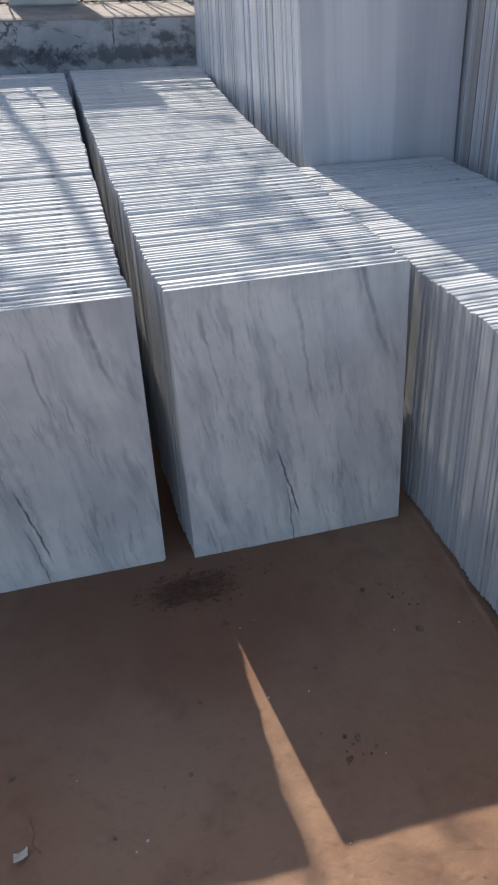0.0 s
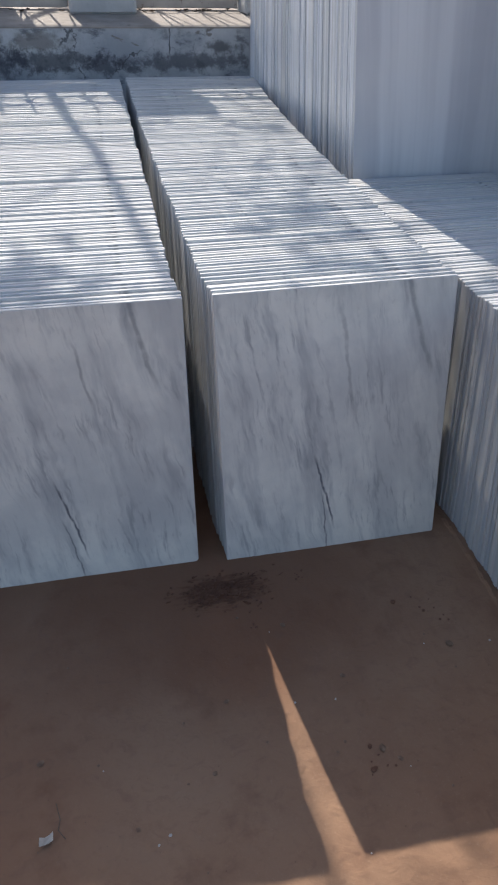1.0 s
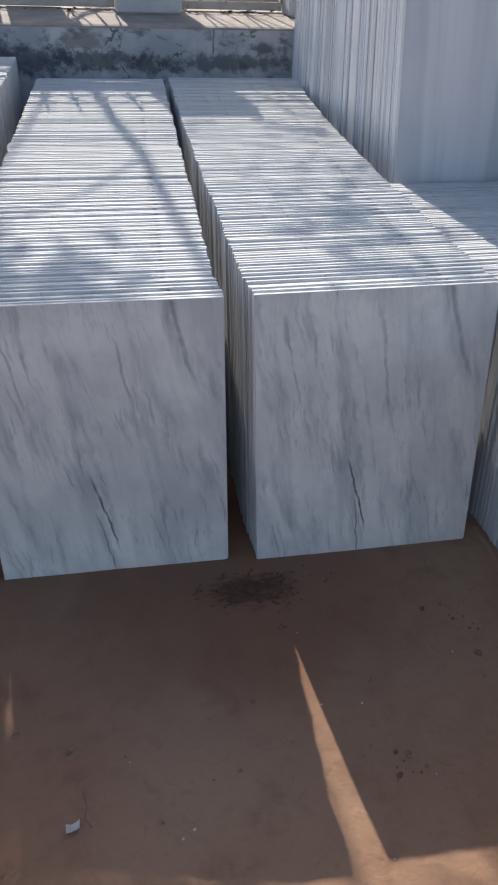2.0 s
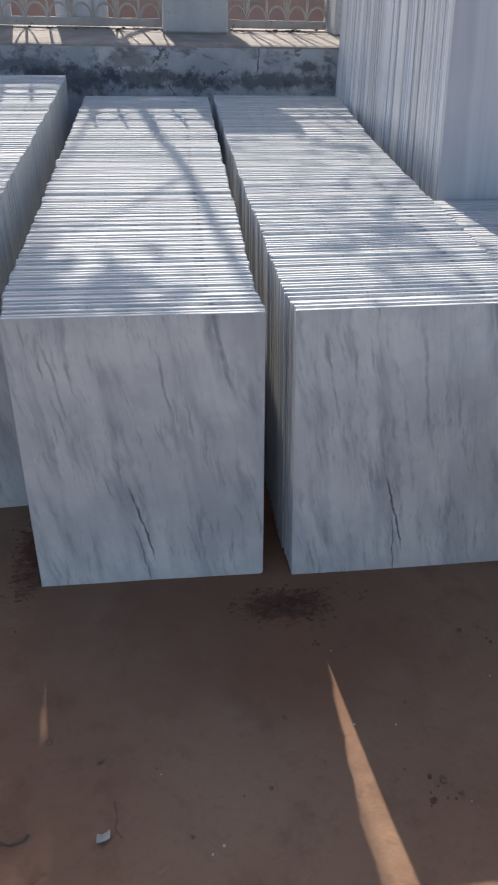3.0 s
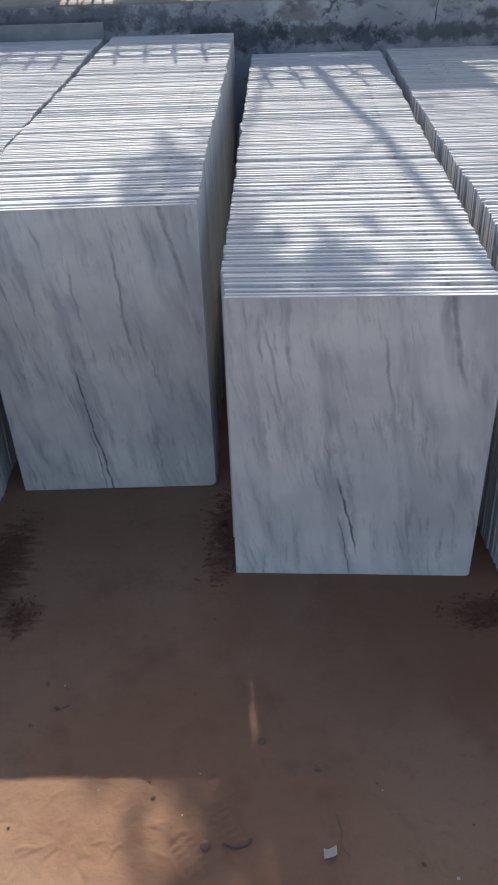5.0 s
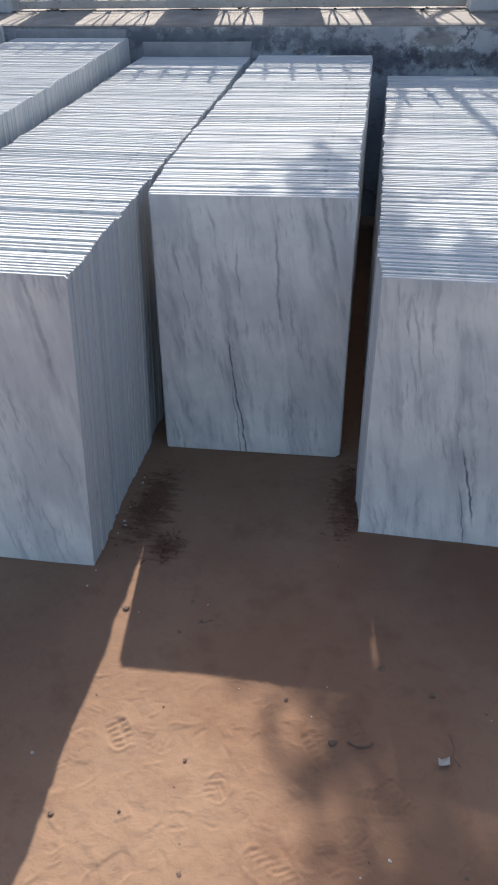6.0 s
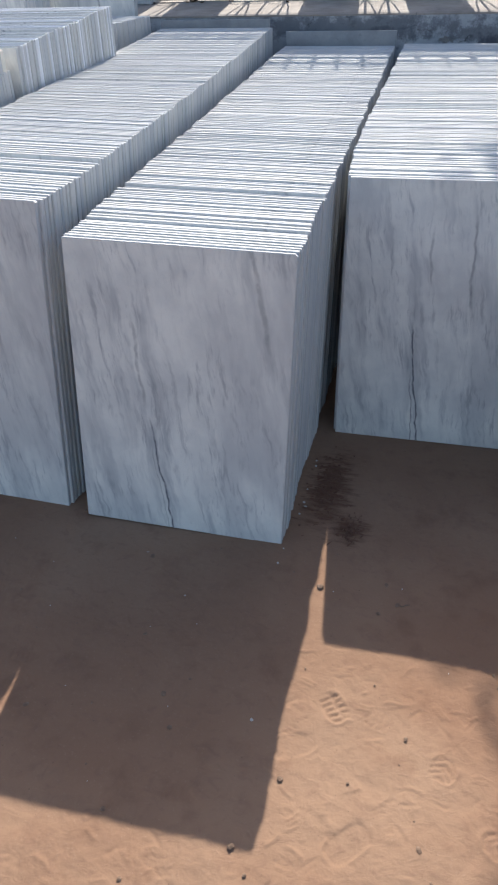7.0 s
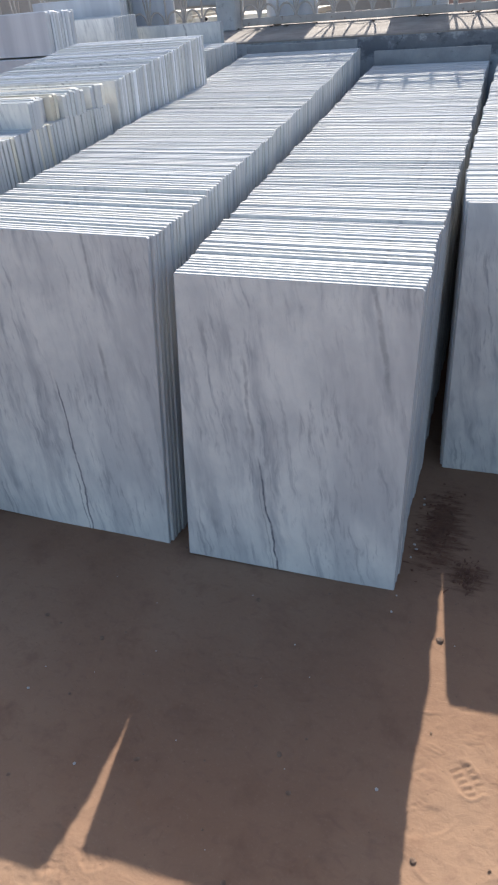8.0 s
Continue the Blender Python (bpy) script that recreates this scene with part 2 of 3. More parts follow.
# the rows were sawn from one block: the same dark lines run through all of them, a little shifted
MARBLE = veined_marble("veined_grey_white_marble", ((-0.02, 0.15, -0.2, 0.36, 0.0045, 0.8), (0.39, 0.25, 0.55, 1.3, 0.009, 0.6)))
ROW_MARBLE = [veined_marble("veined_grey_white_marble_" + which, veins) for which, veins in (
    ("a", ((0.020, 0.25, 0.05, 0.33, 0.0048, 0.95), (-0.019, 0.09, -0.2, 0.21, 0.0036, 0.75), (0.435, 0.33, 0.50, 1.2, 0.010, 0.42), (0.12, 0.16, 0.40, 0.74, 0.007, 0.35))),
    ("b", ((0.028, 0.24, 0.05, 0.33, 0.0048, 0.95), (-0.006, 0.19, -0.2, 0.21, 0.0036, 0.70), (0.371, 0.25, 0.53, 1.2, 0.009, 0.48), (0.19, 0.22, 0.48, 0.70, 0.006, 0.45), (-0.08, 0.20, 0.48, 0.72, 0.006, 0.40))),
    ("c", ((-0.021, 0.14, -0.2, 0.44, 0.0046, 0.95), (-0.042, 0.09, -0.2, 0.27, 0.0036, 0.65), (0.406, 0.24, 0.60, 1.2, 0.009, 0.50), (0.13, 0.08, 0.45, 0.78, 0.006, 0.50), (-0.03, 0.02, 0.52, 0.74, 0.006, 0.40))),
    ("d", ((-0.027, 0.17, -0.2, 0.37, 0.0046, 0.95), (-0.040, 0.17, -0.2, 0.30, 0.0030, 0.35), (0.384, 0.24, 0.55, 1.2, 0.009, 0.38), (-0.06, 0.10, 0.36, 0.66, 0.006, 0.40))),
    ("e", ((0.057, 0.13, -0.2, 0.52, 0.0044, 0.85), (0.045, 0.16, -0.2, 0.22, 0.0036, 0.60), (0.205, 0.09, 0.48, 0.66, 0.009, 0.45), (0.24, 0.12, 0.72, 1.2, 0.007, 0.45))))]
BLUE_MARBLE = striped_marble("blue_grey_banded_marble", (0.67, 0.70, 0.75), (0.50, 0.53, 0.59), (0.68, 0.695, 0.71))
BROWN_MARBLE = striped_marble("brown_banded_marble", (0.60, 0.60, 0.63), (0.31, 0.30, 0.32), (0.52, 0.47, 0.43))
YELLOW_MARBLE = striped_marble("cream_marble", (0.64, 0.62, 0.56), (0.54, 0.51, 0.43), (0.62, 0.56, 0.44))
SOIL = soil_material()
PLASTER = plaster_material()
LEDGE = plain_rough("worn_concrete_coping", (0.25, 0.225, 0.205), (0.36, 0.325, 0.295), 5.0, 0.9, 0.4, speck=(0.17, 0.16, 0.15))
PILLAR = plain_rough("painted_pillar_plaster", (0.42, 0.44, 0.46), (0.52, 0.54, 0.55), 4.0, 0.85, 0.25, speck=(0.3, 0.31, 0.32))
IRON = plain_rough("weathered_cream_painted_iron", (0.44, 0.40, 0.37), (0.55, 0.51, 0.47), 9.0, 0.6, 0.2, speck=(0.20, 0.12, 0.08))
STONE = plain_rough("pebble_stone", (0.15, 0.095, 0.065), (0.25, 0.17, 0.12), 30.0, 0.9, 0.4)
CHIP = plain_rough("white_marble_chip", (0.42, 0.41, 0.39), (0.55, 0.54, 0.52), 30.0, 0.7, 0.3)
CLOD = plain_rough("dark_damp_clod", (0.115, 0.053, 0.034), (0.19, 0.100, 0.064), 30.0, 0.95, 0.5)
PAPER = plain_rough("crumpled_paper", (0.72, 0.70, 0.66), (0.8, 0.78, 0.74), 20.0, 0.8, 0.1)
BARK = plain_rough("bark", (0.10, 0.075, 0.055), (0.18, 0.14, 0.105), 12.0, 0.95, 0.8)
LEAF = leaf_material()
CEMENT = plain_rough("grey_cement_board", (0.25, 0.265, 0.28), (0.34, 0.355, 0.37), 6.0, 0.85, 0.2, speck=(0.19, 0.2, 0.215))
FAR_WALL = plain_rough("far_rendered_wall", (0.50, 0.44, 0.39), (0.60, 0.53, 0.47), 0.8, 0.9, 0.2, speck=(0.4, 0.35, 0.31))
PINK_WALL = plain_rough("far_pink_wall", (0.48, 0.30, 0.25), (0.56, 0.37, 0.31), 0.8, 0.9, 0.2)


# ---- mesh helpers ----
def mesh_of(bm, name, material):
    me = bpy.data.meshes.new(name)
    bm.to_mesh(me)
    bm.free()
    me.materials.append(material)
    return me


def part(name, bm, material, parent, label=""):
    ob = new(name, mesh_of(bm, name, material) if isinstance(bm, bmesh.types.BMesh) else bm)
    ob.parent = parent
    return tagged(ob, label) if label else ob


def box(bm, x0, x1, y0, y1, z0, z1, bevel=0.0):
    made = bmesh.ops.create_cube(bm, size=1.0)["verts"]
    bmesh.ops.scale(bm, vec=(x1 - x0, y1 - y0, z1 - z0), verts=made)
    bmesh.ops.translate(bm, vec=((x0 + x1) / 2, (y0 + y1) / 2, (z0 + z1) / 2), verts=made)
    if bevel:
        edges = list({e for v in made for e in v.link_edges})
        bmesh.ops.bevel(bm, geom=edges, offset=bevel, segments=1, affect="EDGES")
    return bm


def tube(bm, points, radii, sides=8):
    """A tube along points; radii one a point."""
    rings = []
    for i, p in enumerate(points):
        p = Vector(p)
        ahead = Vector(points[min(i + 1, len(points) - 1)]) - Vector(points[max(i - 1, 0)])
        turn = ahead.to_track_quat("Z", "Y")
        rings.append([bm.verts.new(p + turn @ Vector((radii[i] * math.cos(k * math.tau / sides), radii[i] * math.sin(k * math.tau / sides), 0))) for k in range(sides)])
    for a, b in zip(rings, rings[1:]):
        for k in range(sides):
            bm.faces.new((a[k], a[(k + 1) % sides], b[(k + 1) % sides], b[k]))
    bm.faces.new(list(reversed(rings[0])))
    bm.faces.new(rings[-1])
    return bm


def slab_mesh(width, height, thick, material, bevel=0.0018, chips=()):
    """One sawn slab that stands on its edge: origin under the middle of its front face. chips: (side, end, size) of knocked-off corners."""
    bm = bmesh.new()
    box(bm, -width / 2, width / 2, 0, thick, 0, height, bevel)
    for side, end, size in chips:
        at = Vector((side * (width / 2 - size), 0, height if end > 0 else 0))
        out = bmesh.ops.bisect_plane(bm, geom=[*bm.verts, *bm.edges, *bm.faces], plane_co=at, plane_no=(side, 0, end * 1.2), clear_outer=True)
        bmesh.ops.holes_fill(bm, edges=[e for e in out["geom_cut"] if isinstance(e, bmesh.types.BMEdge)])
    return mesh_of(bm, "slab", material)


# ---- ground ----
def level(x, y):
    """Height of the bare earth: nearly flat, with a shallow hollow in front of the shorter rows."""
    ramp = lambda v: np.clip(v, 0, 1) ** 2 * (3 - 2 * np.clip(v, 0, 1))
    hollow = -0.052 * ramp((x + 1.85) / 0.45) * ramp((1.93 - y) / 0.75)
    return hollow + 0.003 * np.sin(x * 2.1 + 0.7) * np.sin(y * 2.6) + 0.0015 * np.sin(x * 6.3 + y * 3.1)


def lumps(shape, step, seed):
    """Smooth random relief on a grid, one knot every step cells."""
    rng = np.random.default_rng(seed)
    rows, cols = shape[0] // step + 3, shape[1] // step + 3
    knots = rng.uniform(-1, 1, (rows, cols))
    r, c = np.arange(shape[0]) / step, np.arange(shape[1]) / step
    ri, ci = r.astype(int), c.astype(int)
    rf, cf = r - ri, c - ci
    rf, cf = rf * rf * (3 - 2 * rf), cf * cf * (3 - 2 * cf)
    top = knots[ri][:, ci] * (1 - cf) + knots[ri][:, ci + 1] * cf
    low = knots[ri + 1][:, ci] * (1 - cf) + knots[ri + 1][:, ci + 1] * cf
    return top * (1 - rf)[:, None] + low * rf[:, None]


def ground():
    fine_x = np.arange(-3.7, -0.45, 0.0038)
    fine_y = np.concatenate([np.arange(0.55, 1.46, 0.0038), np.arange(1.46, 2.2, 0.007)])
    far = np.array([6, 7.5, 10, 14, 20, 30, 50, 90, 160, 300, 600, 1200.0])
    near = np.array([0.03, 0.08, 0.15, 0.25, 0.4, 0.6, 0.8, 1.1, 1.4, 1.8, 2.2, 2.7, 3.2, 4.4])
    xs = np.concatenate([(fine_x[0] - far)[::-1], (fine_x[0] - near)[::-1], fine_x, fine_x[-1] + near, fine_x[-1] + far])
    ys = np.concatenate([(fine_y[0] - far)[::-1], (fine_y[0] - near)[::-1], fine_y, fine_y[-1] + near, fine_y[-1] + far])
    X, Y = np.meshgrid(xs, ys)
    Z = level(X, Y)
    k = len(far) + len(near)
    inner = np.zeros_like(Z)
    patch = inner[k:k + len(fine_y), k:k + len(fine_x)]
    px, py = X[k:k + len(fine_y), k:k + len(fine_x)], Y[k:k + len(fine_y), k:k + len(fine_x)]
    # trodden more where people walk in front of the rows
    trod = 0.25 + 0.75 * np.clip((1.55 - py) / 0.35, 0, 1)
    patch += trod * (0.0016 * lumps(px.shape, 28, 1) + 0.0010 * lumps(px.shape, 14, 2) + 0.0008 * lumps(px.shape, 8, 5) + 0.0005 * lumps(px.shape, 4, 6)) + 0.0005 * lumps(px.shape, 4, 3) + 0.0003 * lumps(px.shape, 2, 4)
    rng = random.Random(7)
    soft = lambda d, w: np.clip(1 - np.abs(d) / w, 0, 1)
    spots = [(-2.55, 1.23, 2.2, 1, 0.9, 0.04), (-2.31, 1.14, 1.2, 2, 0.7, 0.03), (-2.62, 1.12, 0.5, 0, 0.4, 0.05), (-2.18, 1.0, 2.7, 2, 0.6, 0.06), (-2.46, 0.86, 0.2, 2, 0.4, 0.06)]
    for _ in range(62):
        spots.append((rng.uniform(-3.6, -0.4), rng.uniform(0.5, 1.32), rng.uniform(0, math.tau), rng.choice((0, 1, 2, 3, 3, 3)), rng.uniform(0.3, 0.75), rng.uniform(0.025, 0.06)))
    def window(sx, sy, reach):
        """The part of the patch round a place, with distances from it."""
        rows = slice(*np.searchsorted(fine_y, (sy - reach, sy + reach)))
        cols = slice(*np.searchsorted(fine_x, (sx - reach, sx + reach)))
        return patch[rows, cols], px[rows, cols] - sx, py[rows, cols] - sy

    for sx, sy, head, kind, deep, long in spots:
        near_it, dx, dy = window(sx, sy, 0.13)
        a = dx * math.cos(head) + dy * math.sin(head)
        b = -dx * math.sin(head) + dy * math.cos(head)
        if kind == 3:
            # a crescent pushed up by a heel
            ring = np.sqrt(a * a + b * b)
            near_it += deep * 0.0034 * soft(ring - 0.030, 0.005) * np.clip(a / 0.025, 0, 1)
            near_it -= deep * 0.0016 * np.clip((0.028 - ring) / 0.01, 0, 1)
            continue
        half = 0.027
        inside = (np.abs(a / long) ** 3 + np.abs(b / half) ** 3) ** (1 / 3)
        shape = np.clip((1.0 - inside) * 12, 0, 1)
        rim = soft(inside - 1.05, 0.11) * (np.sin(a * 47 + b * 61 + sx * 9) > 0.1)
        near_it += deep * (-0.0030 * shape + 0.0036 * rim)
        if kind == 1:
            near_it += deep * 0.0036 * shape * (np.sin(a * 430) > 0.0) * (np.sin(b * 210) > -0.6)
        elif kind == 2:
            near_it += deep * 0.0034 * shape * (np.sin(a * 400 + np.abs(b) * 330) > 0.2)
    # scuffs: short bent scratches, some in parallel sets
    for _ in range(900):
        sx, sy, head = rng.uniform(-3.6, -0.55), rng.uniform(0.62, 1.45), rng.gauss(0.1, 0.7)
        long, bow, high = rng.uniform(0.005, 0.024), rng.uniform(-14, 14), rng.choice((-0.0024, -0.0018, 0.0018, 0.0024, 0.0030))
        near_it, dx, dy = window(sx, sy, 0.09)
        a = dx * math.cos(head) + dy * math.sin(head)
        b = -dx * math.sin(head) + dy * math.cos(head) + bow * a * a
        for k in range(rng.choice((1, 1, 1, 2, 3))):
            near_it += high * soft(b - 0.009 * k, 0.0042) * np.clip((long - np.abs(a - 0.004 * k)) / 0.006, 0, 1)
    # fade the relief out at the edge of the trodden patch
    rim_x = np.clip(np.minimum(px - fine_x[0], fine_x[-1] - px) / 0.15, 0, 1)
    rim_y = np.clip(np.minimum(py - fine_y[0], fine_y[-1] - py) / 0.15, 0, 1)
    patch *= np.minimum(rim_x, rim_y)
    Z = Z + inner
    Z[(np.abs(X) > 8) | (np.abs(Y) > 9)] = 0
    rows, cols = X.shape
    index = np.arange(rows * cols).reshape(rows, cols)
    quads = np.stack([index[:-1, :-1], index[:-1, 1:], index[1:, 1:], index[1:, :-1]], -1).reshape(-1, 4)
    me = bpy.data.meshes.new("ground")
    me.from_pydata(np.stack([X, Y, Z], -1).reshape(-1, 3).tolist(), [], quads.tolist())
    me.materials.append(SOIL)
    me.shade_smooth()
    return tagged(new("ground", me), "packed brown sandy earth with shoe prints and small stones", "ground", kind="structure")


ground()

# ---- back wall with its coping ----
WALL_Y, COPING_Z = 5.1, 1.105
FENCE_Y = 5.72


def back_wall():
    bm = bmesh.new()
    box(bm, -9.0, 4.0, WALL_Y, 5.95, 0.0, COPING_Z - 0.014)
    wall = tagged(new("wall_north", mesh_of(bm, "wall_north", PLASTER)), "low plastered wall, limewash stained, cracked and peeling", "wall", kind="structure")
    # the coping falls a little towards the yard, its front edge worn
    xs = np.arange(-9.0, 4.001, 0.05)
    rng = random.Random(5)
    bm = bmesh.new()
    rows = []
    for x in xs:
        chip = rng.uniform(0, 0.006)
        rows.append([bm.verts.new(v) for v in ((x, WALL_Y - 0.003, COPING_Z - 0.016), (x, WALL_Y - 0.003 + chip * 0.3, COPING_Z - 0.006 - chip * 0.4), (x, WALL_Y + 0.012 + chip, COPING_Z), (x, FENCE_Y, COPING_Z + 0.045), (x, 5.96, COPING_Z + 0.05), (x, 5.96, COPING_Z - 0.016))])
    for a, b in zip(rows, rows[1:]):
        for k in range(6):
            bm.faces.new((a[k], a[(k + 1) % 6], b[(k + 1) % 6], b[k]))
    bm.faces.new(rows[0][::-1])
    bm.faces.new(rows[-1])
    bmesh.ops.recalc_face_normals(bm, faces=bm.faces)
    part("coping", bm, LEDGE, wall, "worn sandy concrete coping")


back_wall()


# ---- stacks of slabs ----
def stack(name, label, group, x0, x1, y0, y1, h0, h1, lean, seed, material=MARBLE, category="slab stack", pitch=0.0152, base=0.0, xback=0.0, wback=0.0, others=(), last=None, rag=0.003, bend=1.0, chips=(), roll=0.0, yaw=0.0, step=0.0):
    """A row of slabs on edge, leaning back by lean degrees, from y0 (front foot) to y1; h0, h1: heights of the first and last slab.
    xback: how far the row drifts sideways towards its end, wback: how much wider the slabs get; others: (share, material).
    roll, yaw: degrees by which the first slabs tip in their plane and turn, easing off towards the back;
    step: how far the slabs behind the first few stand to one side of them."""
    rng = random.Random(seed)
    width = x1 - x0
    root = tagged(new(name), label, category, group)
    root.location = ((x0 + x1) / 2, y0, base)
    tall = max(h0, h1)
    meshes = [slab_mesh(width, h0, 0.0185, m) for m in (material, *(m for _, m in others))]
    y, drift = y0, 0.0
    while y < y1:
        s = (y - y0) / (y1 - y0)
        e = s ** bend
        thick = pitch * rng.choice((0.85, 0.95, 1.0, 1.0, 1.05, 1.2))
        pick, me = rng.random(), meshes[0]
        for (share, _), other in zip(others, meshes[1:]):
            if pick < share:
                me = other
            pick -= share
        if y == y0 and chips:
            me = slab_mesh(width, h0, 0.0185, material, chips=chips)
        ob = new("slab", me)
        ob.parent = root
        drift = 0.75 * drift + rng.uniform(-rag, rag)
        high = h0 + (h1 - h0) * s + (rng.gauss(0, rag * 0.4) if y > y0 else 0)
        if y > y0 + 0.05 and rng.random() < 0.10:
            high -= rng.uniform(0.003, 0.007)
        wide = 1 + wback * e / width + (rng.uniform(-rag, rag) / width if y > y0 else 0)
        ob.location = (xback * e + step * min(1.0, (y - y0) / 0.12) * (1 - s) + (drift if y > y0 else 0), y - y0, 0)
        ob.rotation_euler = (radians(-lean * (1 - 0.85 * s) + (rng.uniform(-0.12, 0.12) if y > y0 else 0)), radians(roll * (1 - s)), radians(yaw * (1 - s) + (rng.uniform(-0.22, 0.22) if y > y0 else 0)))
        ob.scale = (wide, thick / 0.0185, high / h0)
        y += thick + rng.choice((0.001, 0.0013, 0.0016, 0.002, 0.0025, 0.003, 0.004, 0.006))
    if last:
        high, wide, off = last
        ob = new("slab", slab_mesh(wide, high, 0.02, CEMENT))
        ob.parent = root
        ob.location = (xback + off, y1 + 0.03 - y0, 0)
        ob.rotation_euler = (radians(-2.0), 0, 0)
    return root


ROW = "rows of leaning marble slabs"
L1 = "row of grey-veined white marble slabs"
stack("slab_row", L1 + " beside a taller stack", ROW, -1.352, -0.722, 1.934, 4.90, 0.769, 0.865, 9.2, 11, ROW_MARBLE[0], roll=-0.8, yaw=-1.1, step=-0.010, chips=((1, -1, 0.006), (-1, -1, 0.004)), xback=0.09, wback=0.11, bend=2.5)
stack("slab_row", L1 + " beside a narrow gap", ROW, -2.050, -1.432, 1.961, 4.90, 0.762, 0.86, 7.6, 12, ROW_MARBLE[1], roll=-0.4, yaw=-1.6, step=-0.013, chips=((1, -1, 0.009), (1, 1, 0.003)), xback=0.045, wback=0.07)
stack("slab_row", L1 + ", set back from its neighbours", ROW, -2.726, -2.124, 2.324, 4.93, 0.853, 0.955, 4.8, 13, ROW_MARBLE[2], roll=-0.2, yaw=1.7, chips=((1, -1, 0.016), (-1, -1, 0.005)), xback=-0.04, wback=0.055, bend=0.4)
stack("slab_row", L1 + " with dirt at its foot", ROW, -3.381, -2.782, 1.708, 4.93, 0.825, 0.945, 8.0, 14, ROW_MARBLE[3], roll=1.15, yaw=1.7, chips=((1, 1, 0.007), (1, -1, 0.006)), xback=-0.095, wback=0.06, last=(1.02, 0.66, 0.0))
stack("slab_row", L1 + ", taller than the others", ROW, -4.097, -3.460, 1.724, 4.93, 0.913, 1.045, 7.5, 15, ROW_MARBLE[4], roll=1.3, step=0.020, chips=((1, 1, 0.005),), bend=1.6, xback=-0.16, wback=0.07, last=(1.085, 0.7, -0.02))
stack("slab_row", "row of grey-white marble slabs, sunlit in front and shaded behind", ROW, -0.640, 0.01, 0.95, 3.14, 0.70, 0.72, 9.0, 16, xback=-0.015, roll=-1.6)
stack("tall_slab_stack", "tall stack of blue-grey banded marble slabs standing upright", "tall slab stacks", -0.529, 0.135, 3.19, 4.95, 1.8, 1.8, 1.6, 17, BLUE_MARBLE, xback=-0.066, roll=-4.1)
stack("tall_slab_stack", "tall stack of brown-banded marble slabs standing upright", "tall slab stacks", 0.150, 0.81, 2.6, 4.9, 1.72, 1.72, 2.5, 18, BROWN_MARBLE, roll=-4.1, xback=-0.05, others=((0.4, BLUE_MARBLE),))
stack("mixed_slab_row", "row of mixed pale marble slabs with offcuts on top", "mixed rows", -4.80, -4.14, 1.6, 2.93, 1.040, 1.050, 4.0, 19, others=((0.12, YELLOW_MARBLE),), rag=0.003)
stack("mixed_slab_row", "row of taller mixed marble slabs, uneven along the top", "mixed rows", -4.84, -4.14, 2.945, 3.90, 1.125, 1.212, 4.0, 20, others=((0.12, YELLOW_MARBLE), (0.12, BLUE_MARBLE)), rag=0.006)

# the shorter row behind the mixed one, and what stands at the back of the yard
stack("low_slab_row", "short row of pale marble slabs, tops sunlit", "", -5.0, -4.33, 4.18, 4.86, 1.115, 1.115, 3.0, 21)
stack("slab_row_end", "three wide pale marble slabs leaning on the wall", "", -5.13, -4.46, 4.93, 4.99, 1.225, 1.225, 2.0, 22)
stack("slab_row", "short row of blue-grey marble slabs under offcuts", ROW, -5.85, -5.0, 3.85, 4.45, 1.155, 1.16, 3.0, 23, BLUE_MARBLE)
stack("slab_row", "row of pale marble slabs near the fence", ROW, -5.75, -5.0, 4.55, 4.88, 1.30, 1.30, 3.0, 24)
stack("slab_row", "blue-grey marble slabs standing by the fence post", ROW, -5.8, -5.14, 4.93, 5.04, 1.40, 1.40, 2.0, 25, BLUE_MARBLE)


def offcut(x0, x1, y, z, high, thick, material, lean, turn):
    """A short slab piece standing on edge, one top corner knocked off."""
    bm = bmesh.new()
    w, chip = x1 - x0, 0.005
    out = [(-w / 2, 0), (w / 2, 0), (w / 2, high - chip), (w / 2 - chip * 0.8, high), (-w / 2, high - 0.004)]
    front = [bm.verts.new((x, 0, zz)) for x, zz in out]
    back = [bm.verts.new((x, thick, zz)) for x, zz in out]
    bm.faces.new(front)
    bm.faces.new(back[::-1])
    for i in range(5):
        j = (i + 1) % 5
        bm.faces.new((front[j], front[i], back[i], back[j]))
    bmesh.ops.recalc_face_normals(bm, faces=bm.faces)
    bmesh.ops.bevel(bm, geom=list(bm.edges), offset=0.001, segments=1, affect="EDGES")
    ob = new("marble_offcut", mesh_of(bm, "marble_offcut", material))
    ob.matrix_world = pose((x0 + x1) / 2, y, z, -lean, 0, turn)
    return tagged(ob, "short cream marble offcut standing on slabs" if material == YELLOW_MARBLE else "short pale marble offcut standing on slabs", "offcut", "offcuts on the mixed row")


